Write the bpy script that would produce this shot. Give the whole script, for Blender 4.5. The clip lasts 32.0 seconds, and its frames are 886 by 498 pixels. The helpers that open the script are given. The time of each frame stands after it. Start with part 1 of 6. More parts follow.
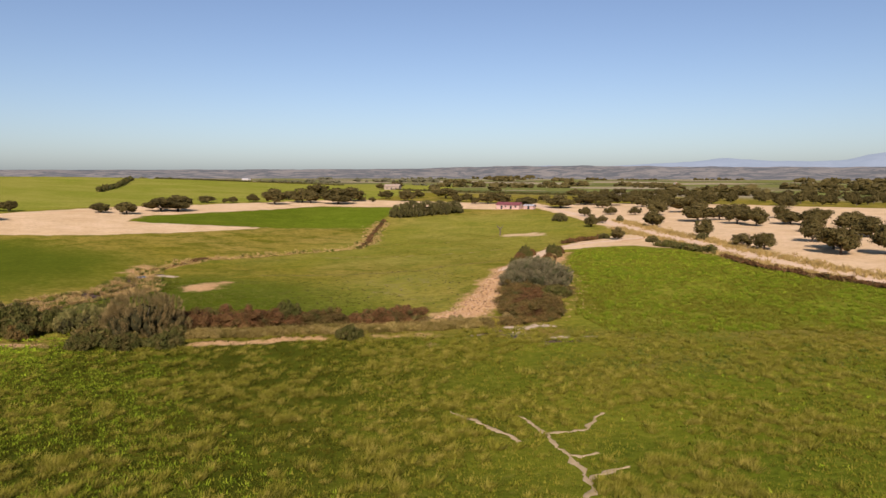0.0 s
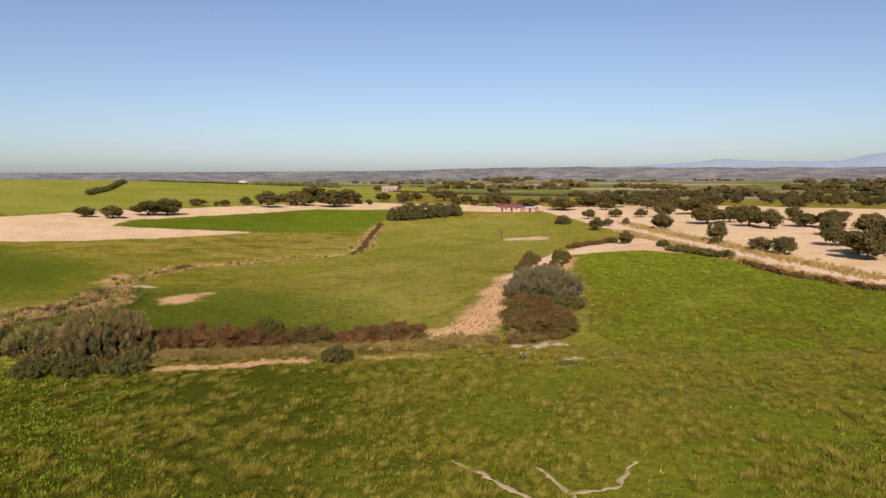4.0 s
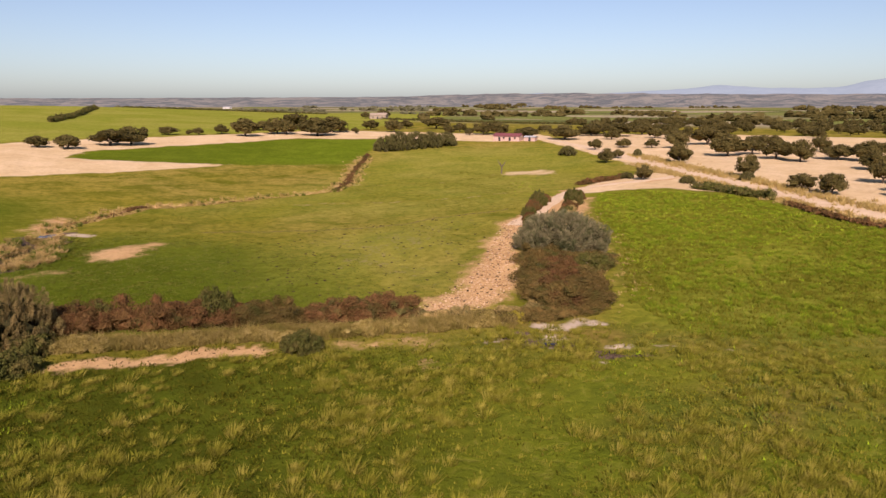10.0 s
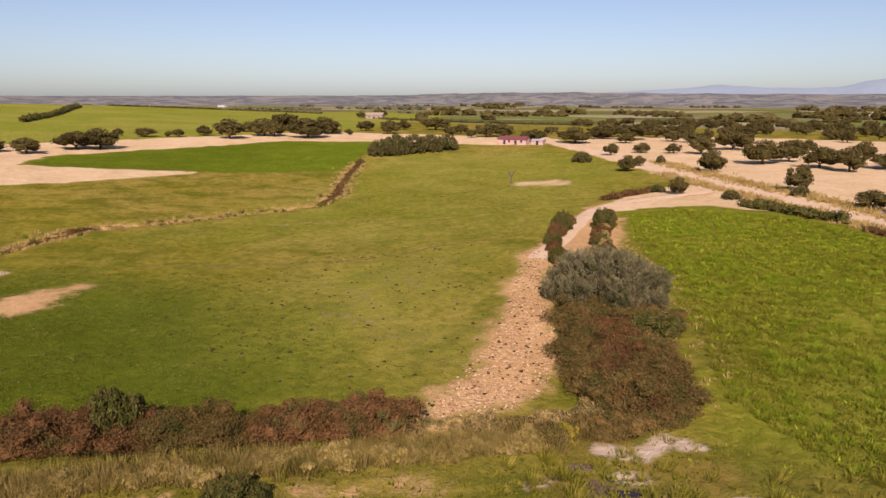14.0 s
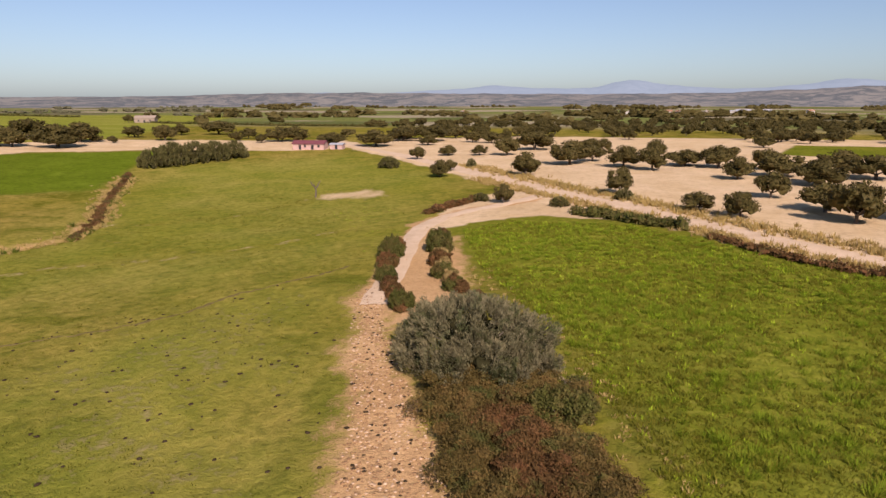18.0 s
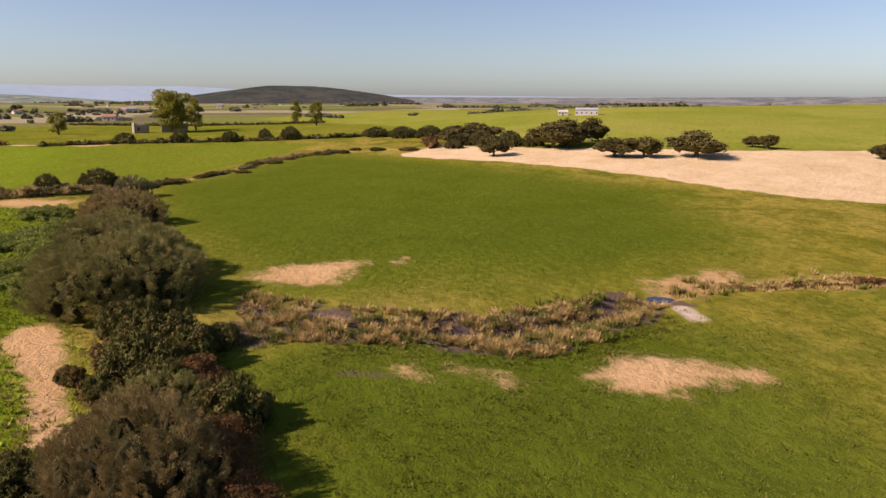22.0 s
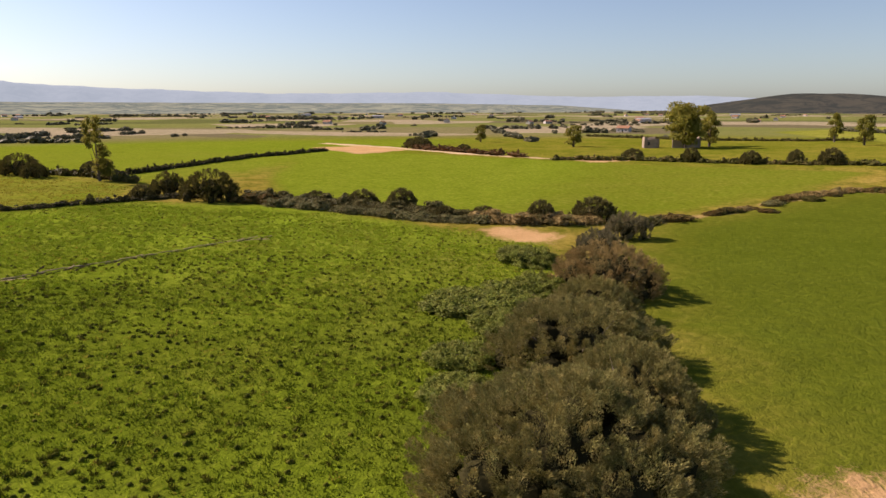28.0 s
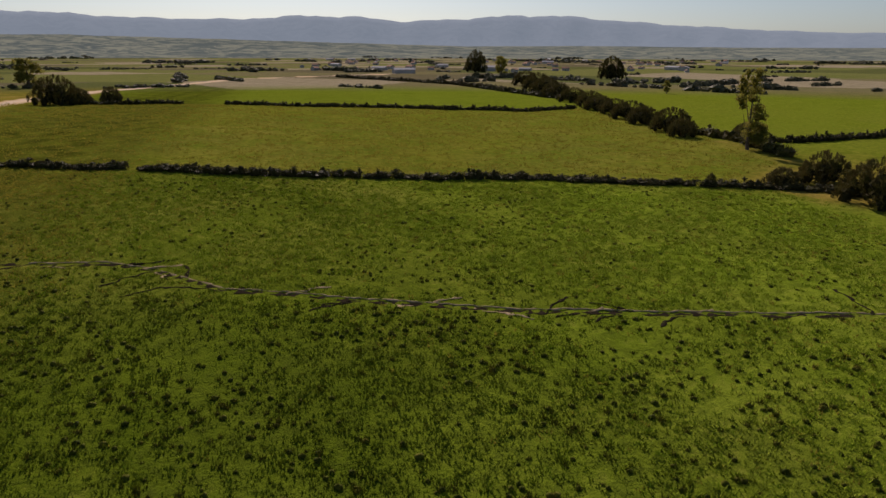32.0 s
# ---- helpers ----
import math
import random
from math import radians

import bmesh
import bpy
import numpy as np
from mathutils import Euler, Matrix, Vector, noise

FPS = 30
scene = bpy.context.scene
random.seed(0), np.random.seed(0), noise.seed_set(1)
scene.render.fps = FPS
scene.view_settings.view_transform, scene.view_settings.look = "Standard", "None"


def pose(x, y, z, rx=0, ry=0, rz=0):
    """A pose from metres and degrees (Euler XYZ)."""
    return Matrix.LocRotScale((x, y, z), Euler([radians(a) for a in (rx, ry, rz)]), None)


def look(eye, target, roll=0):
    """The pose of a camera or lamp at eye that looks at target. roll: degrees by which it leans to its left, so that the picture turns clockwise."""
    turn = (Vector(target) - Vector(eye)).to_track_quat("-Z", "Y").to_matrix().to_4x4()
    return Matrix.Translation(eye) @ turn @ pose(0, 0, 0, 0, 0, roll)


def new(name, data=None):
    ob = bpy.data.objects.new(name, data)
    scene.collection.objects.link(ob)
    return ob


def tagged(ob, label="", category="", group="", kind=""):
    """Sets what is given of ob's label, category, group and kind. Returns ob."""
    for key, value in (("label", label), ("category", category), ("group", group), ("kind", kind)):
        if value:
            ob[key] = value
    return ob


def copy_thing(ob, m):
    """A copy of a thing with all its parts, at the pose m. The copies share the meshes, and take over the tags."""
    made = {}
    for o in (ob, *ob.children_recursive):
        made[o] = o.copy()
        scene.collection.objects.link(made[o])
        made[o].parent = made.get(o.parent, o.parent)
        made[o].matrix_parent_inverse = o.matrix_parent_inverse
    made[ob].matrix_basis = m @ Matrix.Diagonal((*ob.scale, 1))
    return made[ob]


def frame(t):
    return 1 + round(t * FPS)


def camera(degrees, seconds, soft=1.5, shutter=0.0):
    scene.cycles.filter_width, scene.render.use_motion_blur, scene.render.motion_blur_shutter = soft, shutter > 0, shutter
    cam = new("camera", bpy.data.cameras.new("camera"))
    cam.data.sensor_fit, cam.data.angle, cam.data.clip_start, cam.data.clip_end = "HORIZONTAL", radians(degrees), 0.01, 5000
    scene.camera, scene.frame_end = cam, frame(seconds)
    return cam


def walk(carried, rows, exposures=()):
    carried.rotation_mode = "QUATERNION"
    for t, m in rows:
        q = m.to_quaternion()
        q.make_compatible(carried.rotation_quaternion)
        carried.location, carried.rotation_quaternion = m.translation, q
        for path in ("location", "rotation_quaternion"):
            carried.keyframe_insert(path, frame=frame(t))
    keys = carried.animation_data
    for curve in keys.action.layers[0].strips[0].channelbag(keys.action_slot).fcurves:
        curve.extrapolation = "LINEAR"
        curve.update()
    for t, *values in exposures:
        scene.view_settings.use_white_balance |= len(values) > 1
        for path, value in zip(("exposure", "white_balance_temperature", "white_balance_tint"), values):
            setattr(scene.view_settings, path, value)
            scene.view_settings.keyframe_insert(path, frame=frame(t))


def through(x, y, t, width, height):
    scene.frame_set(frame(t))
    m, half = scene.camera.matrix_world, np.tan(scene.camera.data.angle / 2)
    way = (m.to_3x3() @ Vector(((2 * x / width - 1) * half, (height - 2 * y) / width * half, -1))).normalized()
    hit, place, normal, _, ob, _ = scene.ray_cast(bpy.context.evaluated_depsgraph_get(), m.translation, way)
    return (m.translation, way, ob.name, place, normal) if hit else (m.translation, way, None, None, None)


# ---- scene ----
cam = camera(66.2, 32.0, 1.5)
EXPOSURES = [(0.0, 0.40, 6800.0, 25.0), (5.5, 0.44, 6900.0, 25.0), (9.0, 0.54, 7100.0, 29.0), (12.0, 0.51, 7100.0, 32.0), (13.2, 0.44, 7100.0, 32.0), (15.5, 0.44, 7000.0, 32.0), (16.8, 0.38, 6900.0, 28.0), (18.5, 0.36, 6700.0, 28.0), (20.3, 0.24, 6700.0, 31.0), (21.5, 0.44, 7000.0, 30.0), (23.0, 0.76, 7200.0, 29.0), (24.5, 0.72, 7300.0, 28.0), (28.0, 0.66, 7300.0, 28.0), (29.2, 0.50, 7300.0, 28.0), (30.5, -0.05, 7200.0, 27.0), (32.0, -0.32, 6900.0, 26.0)]
PATH = [
    (0, (3.376, -49.975, 21.166), (3.275, -47.989, 20.945), 0.1),
    (0.5, (3.356, -48.871, 21.14), (3.254, -46.886, 20.921), 0.1),
    (1, (3.304, -47.757, 21.125), (3.201, -45.771, 20.906), 0.0),
    (1.5, (3.23, -46.528, 21.106), (3.128, -44.543, 20.887), 0.0),
    (2, (3.158, -45.31, 21.063), (3.057, -43.325, 20.846), -0.0),
    (2.5, (3.088, -44.012, 21.055), (2.988, -42.026, 20.837), -0.0),
    (3, (2.983, -42.773, 21.087), (2.885, -40.787, 20.869), -0.1),
    (3.5, (2.881, -41.266, 21.063), (2.783, -39.281, 20.847), -0.1),
    (5.5, (2.445, -34.886, 21.103), (2.352, -32.9, 20.887), -0.1),
    (6, (2.245, -33.294, 21.133), (2.154, -31.308, 20.917), -0.1),
    (6.5, (2.016, -31.578, 21.139), (1.929, -29.591, 20.923), -0.1),
    (7, (1.797, -29.844, 21.146), (1.713, -27.858, 20.929), -0.1),
    (7.5, (1.649, -28.132, 20.986), (1.57, -26.159, 20.668), -0.1),
    (8, (1.5, -26.309, 21.105), (1.425, -24.356, 20.679), -0.1),
    (8.5, (1.289, -24.558, 21.086), (1.216, -22.605, 20.661), -0.0),
    (9, (1.152, -22.64, 20.987), (1.082, -20.687, 20.562), -0.1),
    (9.5, (0.988, -20.627, 20.906), (0.919, -18.674, 20.482), -0.1),
    (10, (0.849, -18.219, 20.804), (0.781, -16.266, 20.38), -0.0),
    (10.5, (0.6, -15.602, 20.783), (0.535, -13.649, 20.359), 0.0),
    (11, (0.416, -13.051, 20.731), (0.353, -11.098, 20.307), 0.1),
    (11.5, (0.177, -10.23, 20.801), (0.114, -8.277, 20.375), 0.1),
    (12, (-0.058, -7.267, 20.92), (-0.119, -5.314, 20.493), 0.1),
    (12.5, (-0.278, -4.116, 21.001), (-0.338, -2.163, 20.573), 0.1),
    (13, (-0.535, -0.782, 21.124), (-0.596, 1.171, 20.695), 0.1),
    (13.5, (-0.802, 2.174, 21.222), (-0.862, 4.127, 20.794), 0.2),
    (15.5, (-1.912, 13.866, 21.606), (-1.972, 15.819, 21.179), 0.1),
    (16, (-2.075, 16.726, 21.653), (-2.129, 18.679, 21.227), 0.1),
    (16.5, (-2.178, 19.462, 21.538), (-1.787, 21.377, 21.115), -0.1),
    (17, (-2.525, 21.865, 21.482), (-1.968, 23.738, 21.058), -0.2),
    (17.5, (-2.688, 24.14, 21.52), (-2.126, 26.012, 21.094), -0.2),
    (18, (-2.624, 26.538, 21.447), (-2.095, 28.419, 21.021), -0.1),
    (18.5, (-2.633, 28.942, 21.455), (-2.338, 30.873, 21.026), -0.2),
    (19, (-2.569, 31.2, 21.51), (-2.623, 33.152, 21.077), -0.0),
    (19.5, (-2.687, 33.309, 21.34), (-3.314, 35.158, 20.906), 0.2),
    (20, (-2.546, 35.814, 21.285), (-3.673, 37.408, 20.848), 0.3),
    (20.5, (-2.754, 37.971, 21.153), (-4.062, 39.42, 20.717), 0.3),
    (21, (-3.454, 39.815, 21.121), (-4.979, 41.033, 20.684), 0.4),
    (21.5, (-4.342, 41.574, 20.939), (-6.068, 42.486, 20.504), 0.2),
    (22, (-5.31, 43.351, 21.002), (-7.178, 43.921, 20.569), 0.2),
    (22.5, (-6.76, 44.837, 20.939), (-8.692, 45.117, 20.508), 0.2),
    (23, (-8.76, 46.323, 20.896), (-10.713, 46.309, 20.466), -0.0),
    (23.5, (-11.041, 47.438, 20.81), (-12.971, 47.133, 20.384), 0.0),
    (24, (-13.667, 48.171, 20.764), (-15.529, 47.573, 20.343), 0.1),
    (24.5, (-16.501, 48.572, 20.844), (-18.289, 47.779, 20.427), 0.2),
    (25, (-19.46, 48.45, 21.058), (-21.248, 47.658, 20.641), 0.2),
    (25.5, (-22.48, 47.868, 21.264), (-24.27, 47.077, 20.85), 0.2),
    (27.5, (-38.045, 41.473, 22.452), (-39.838, 40.687, 22.042), 0.0),
    (28, (-42.85, 39.384, 22.684), (-44.643, 38.598, 22.275), -0.1),
    (28.5, (-47.868, 36.893, 22.87), (-49.655, 36.093, 22.462), -0.1),
    (29, (-52.472, 34.488, 23.093), (-54.063, 33.347, 22.685), -0.0),
    (29.5, (-57.514, 31.814, 23.196), (-58.826, 30.359, 22.791), 0.1),
    (30, (-62.473, 28.636, 23.301), (-63.345, 26.882, 22.9), 0.1),
    (30.5, (-67.394, 25.129, 23.398), (-67.843, 23.221, 23.002), 0.5),
    (31, (-71.311, 20.868, 23.586), (-71.756, 18.958, 23.192), 0.5),
    (31.5, (-74.558, 16.239, 23.737), (-74.998, 14.328, 23.346), 0.4),
    (32, (-77.325, 11.112, 23.774), (-77.746, 9.238, 23.217), 0.2),
]
walk(cam, [(t, look(eye, target, roll)) for t, eye, target, roll in PATH], EXPOSURES)

# ---- world, sun, exposure ----
SUN_EL, SUN_AZ = 35.0, 180.0
world = bpy.data.worlds.new("sky")
scene.world = world
world.use_nodes = True
wn = world.node_tree
sky = wn.nodes.new("ShaderNodeTexSky")
sky.sky_type, sky.sun_disc = "NISHITA", False
sky.sun_elevation, sky.sun_rotation = radians(SUN_EL), radians(SUN_AZ)
sky.altitude, sky.air_density, sky.dust_density, sky.ozone_density = 100, 1.0, 0.9, 2.0
cool = wn.nodes.new("ShaderNodeMix")
cool.data_type, cool.blend_type = "RGBA", "MULTIPLY"
cool.inputs[0].default_value, cool.inputs[7].default_value = 1.0, (0.79, 0.975, 1.10, 1.0)
wn.links.new(sky.outputs[0], cool.inputs[6])
grey = wn.nodes.new("ShaderNodeRGBToBW")
wn.links.new(sky.outputs[0], grey.inputs[0])
pale = wn.nodes.new("ShaderNodeMix")
pale.data_type, pale.blend_type = "RGBA", "MULTIPLY"
pale.inputs[0].default_value, pale.inputs[7].default_value = 1.0, (0.78, 0.98, 1.20, 1.0)
wn.links.new(grey.outputs[0], pale.inputs[6])
haze = wn.nodes.new("ShaderNodeMix")
haze.data_type = "RGBA"
haze.inputs[0].default_value = 0.18
wn.links.new(cool.outputs[2], haze.inputs[6])
wn.links.new(pale.outputs[2], haze.inputs[7])
wn.links.new(haze.outputs[2], wn.nodes["Background"].inputs[0])
wn.nodes["Background"].inputs[1].default_value = 0.079
sun = new("sun", bpy.data.lights.new("sun", "SUN"))
sun.data.energy, sun.data.angle, sun.data.color = 5.0, radians(0.5), (1.0, 0.93, 0.83)
sun.matrix_world = look((0, -300 * math.cos(radians(SUN_EL)), 300 * math.sin(radians(SUN_EL))), (0, 0, 0))

# ---- the lie of the land ----
HILLS = [(-20, 40, 70, -2.59), (-60, 90, 50, -2.89), (-35, 190, 60, -5.93), (60, 140, 80, 0.02), (-45, 65, 25, 0.66), (-60, -60, 60, -1.71), (-180, 0, 80, -4.35), (-110, -40, 50, 1.87), (-100, 150, 70, 1.91), (20, -130, 120, 6.21), (-100, 300, 110, 0.4), (150, 250, 160, 2.32), (-200, 160, 90, 1.05), (-170, -150, 90, -0.81), (0, 20, 35, -0.89), (-60, 25, 40, -0.18), (60, 20, 60, -3.47), (-90, -10, 35, -0.66), (-90, 60, 30, 1.93), (25, 75, 30, 0.87), (-420, 560, 210, 15.0), (-360, 250, 100, 8.0)]
rng = np.random.default_rng(7)


def land(x, y):
    """Height of the ground at x, y (numbers or arrays)."""
    x, y = np.asarray(x, float), np.asarray(y, float)
    h = np.full(np.broadcast(x, y).shape, 2.5)
    for a, b, s, v in HILLS:
        h = h + v * np.exp(-((x - a) ** 2 + (y - b) ** 2) / (2 * s * s))
    h = h + 0.10 * np.sin(x * 0.21 + 1.3 * np.sin(y * 0.13)) * np.sin(y * 0.19 + 0.7) + 0.05 * np.sin(x * 0.63 + y * 0.41)
    h = h - 0.9 * np.exp(-(course(x, y, DITCH) / 1.6) ** 2) - 0.22 * np.exp(-(course(x, y, DRAIN) / 0.6) ** 2)
    return h


def course(x, y, pts):
    """Distance from a line of points in the plan."""
    best = np.full(np.broadcast(x, y).shape, 1e9)
    for (ax, ay), (bx, by) in zip(pts, pts[1:]):
        dx, dy = bx - ax, by - ay
        k = np.clip(((x - ax) * dx + (y - ay) * dy) / (dx * dx + dy * dy), 0, 1)
        best = np.minimum(best, np.hypot(x - ax - k * dx, y - ay - k * dy))
    return best


def inside(x, y, pts):
    """Signed distance into a patch of the plan: positive inside."""
    hit = np.zeros(np.broadcast(x, y).shape, bool)
    for (ax, ay), (bx, by) in zip(pts, pts[1:] + pts[:1]):
        cross = (ay > y) != (by > y)
        hit ^= cross & (x < (bx - ax) * (y - ay) / ((by - ay) or 1e-9) + ax)
    return course(x, y, pts + pts[:1]) * np.where(hit, 1, -1)


def ripple(x, y, s, k):
    """Soft waves of about -1 to 1, s metres long."""
    x, y = x / s, y / s
    a = np.sin(6.3 * x + k + 1.7 * np.sin(4.1 * y + 2 * k)) + np.sin(5.1 * y + 3 * k + 1.9 * np.sin(3.7 * x + k))
    b = np.sin(13.1 * x - 7.7 * y + k) * np.sin(11.3 * y + 6.1 * x + 2.2 * k)
    return 0.38 * a + 0.3 * b


DITCH = [(-62, 60), (-60, 66), (-61, 72), (-63, 79), (-67, 88), (-69, 97), (-66, 117), (-57, 126), (-45, 139), (-33, 152), (-32, 169), (-35, 194), (-36, 232)]
DRAIN = [(-30, -62), (-52, -59), (-59, -58.5), (-64, -56), (-71, -49.5), (-82, -46), (-90, -43), (-98, -40.3), (-110, -38), (-127, -35), (-134, -34)]
TRICKLES = [[(1, 9), (4, 5), (7, 1)], [(7, 8), (9, 3), (10, -2), (11, -6), (10, -12)], [(9, 3), (12, 4), (14.5, 9)], [(10, -2), (12.3, -1.5)], [(11, -6), (14, -4)],
            [(-64, -56), (-60, -52)], [(-71, -49.5), (-66, -51), (-62, -49)], [(-82, -46), (-78, -43.5)], [(-98, -40.3), (-101, -43)], [(-110, -38), (-106, -36)], [(-127, -35), (-128, -41)], [(-52, -59), (-47, -56)]]
ROAD = [(30, 330), (40, 275), (46, 250), (52, 215), (55.5, 185), (59, 155), (62.5, 132), (64.5, 116), (67, 101), (70.5, 89), (76, 75), (90, 52), (125, 10), (180, -40)]
LANE = [(1, 57), (5, 66), (6.5, 80), (9, 95), (14, 108), (19, 122), (25, 138), (36, 146), (50, 150), (59, 158)]
ROAD_SOUTH = [(40, -150), (14, -205), (24, -300), (20, -390), (0, -440), (-40, -570), (-200, -700)]
STREAM_BED = [(-46, 33), (-60, 34), (-76, 32), (-98, 27), (-125, 24), (-150, 19), (-170, 16)]

# ---- materials ----


class Nodes:
    """Short words for building a material's nodes."""

    def __init__(self, name):
        self.mat = bpy.data.materials.new(name)
        self.mat.use_nodes = True
        self.t = self.mat.node_tree
        self.bsdf = self.t.nodes["Principled BSDF"]
        self.out = self.t.nodes["Material Output"]
        self.place = self.t.nodes.new("ShaderNodeNewGeometry").outputs["Position"]

    def put(self, socket, value):
        if isinstance(value, bpy.types.NodeSocket):
            self.t.links.new(value, socket)
        else:
            socket.default_value = (*value, 1.0) if isinstance(value, tuple) and len(value) == 3 and socket.type == "RGBA" else value

    def noise(self, scale, detail=3.0, rough=0.55, warp=0.0, where=None):
        n = self.t.nodes.new("ShaderNodeTexNoise")
        self.put(n.inputs["Vector"], where or self.place)
        n.inputs["Scale"].default_value, n.inputs["Detail"].default_value = scale, detail
        n.inputs["Roughness"].default_value, n.inputs["Distortion"].default_value = rough, warp
        return n.outputs["Fac"]

    def ramp(self, fac, lo, hi, a=0.0, b=1.0):
        n = self.t.nodes.new("ShaderNodeMapRange")
        self.put(n.inputs[0], fac)
        n.inputs[1].default_value, n.inputs[2].default_value, n.inputs[3].default_value, n.inputs[4].default_value = lo, hi, a, b
        return n.outputs[0]

    def mix(self, fac, a, b, kind="MIX"):
        n = self.t.nodes.new("ShaderNodeMix")
        n.data_type, n.blend_type = "RGBA", kind
        self.put(n.inputs[0], fac)
        self.put(n.inputs[6], a)
        self.put(n.inputs[7], b)
        return n.outputs[2]

    def math(self, kind, a, b=0.0):
        n = self.t.nodes.new("ShaderNodeMath")
        n.operation = kind
        self.put(n.inputs[0], a)
        self.put(n.inputs[1], b)
        return n.outputs[0]

    def bump(self, height, strength, distance):
        n = self.t.nodes.new("ShaderNodeBump")
        n.inputs["Strength"].default_value, n.inputs["Distance"].default_value = strength, distance
        self.put(n.inputs["Height"], height)
        self.put(self.bsdf.inputs["Normal"], n.outputs[0])

    def done(self, color, rough=0.9, spec=0.2):
        self.put(self.bsdf.inputs["Base Color"], color)
        self.put(self.bsdf.inputs["Roughness"], rough)
        self.put(self.bsdf.inputs["Specular IOR Level"], spec)
        return self.mat


def plain(name, a, b, scale=2.0, rough=0.85, spec=0.25, relief=0.3, deep=0.02, metal=0.0):
    """A surface between two colours, with grain at two sizes and a fine relief."""
    n = Nodes(name)
    grain, blot = n.noise(scale * 6, 4), n.noise(scale * 0.7, 3, warp=0.6)
    color = n.mix(n.ramp(blot, 0.3, 0.7), a, b)
    color = n.mix(n.ramp(grain, 0.3, 0.75, 0.0, 0.35), color, tuple(v * 0.55 for v in a))
    n.bump(grain, relief, deep)
    n.bsdf.inputs["Metallic"].default_value = metal
    return n.done(color, rough, spec)


def foliage(name, dark, light, tip, through=0.22, rough=0.6, other=None, vary=0.45):
    """Leaves: each clump and each plant a little different, with light passing through."""
    n = Nodes(name)
    one = n.t.nodes.new("ShaderNodeObjectInfo").outputs["Random"]
    leaf = n.t.nodes.new("ShaderNodeNewGeometry").outputs["Random Per Island"]
    color = n.mix(leaf, dark, light)
    color = n.mix(n.ramp(n.noise(1.1, 3, warp=0.5), 0.48, 0.68, 0.0, 0.85), color, tip)
    if other:
        color = n.mix(n.ramp(n.noise(0.42, 3, warp=0.8), 0.54, 0.64), color, n.mix(leaf, other, tuple(v * 1.9 for v in other)))
    color = n.mix(n.ramp(one, 0.0, 1.0, 0.0, vary), color, tuple(v * 0.6 for v in dark))
    n.done(color, rough, 0.06)
    glow = n.t.nodes.new("ShaderNodeBsdfTranslucent")
    n.put(glow.inputs[0], n.mix(0.5, color, tip))
    both = n.t.nodes.new("ShaderNodeMixShader")
    both.inputs[0].default_value = through
    n.t.links.new(n.bsdf.outputs[0], both.inputs[1])
    n.t.links.new(glow.outputs[0], both.inputs[2])
    n.t.links.new(both.outputs[0], n.out.inputs[0])
    return n.mat


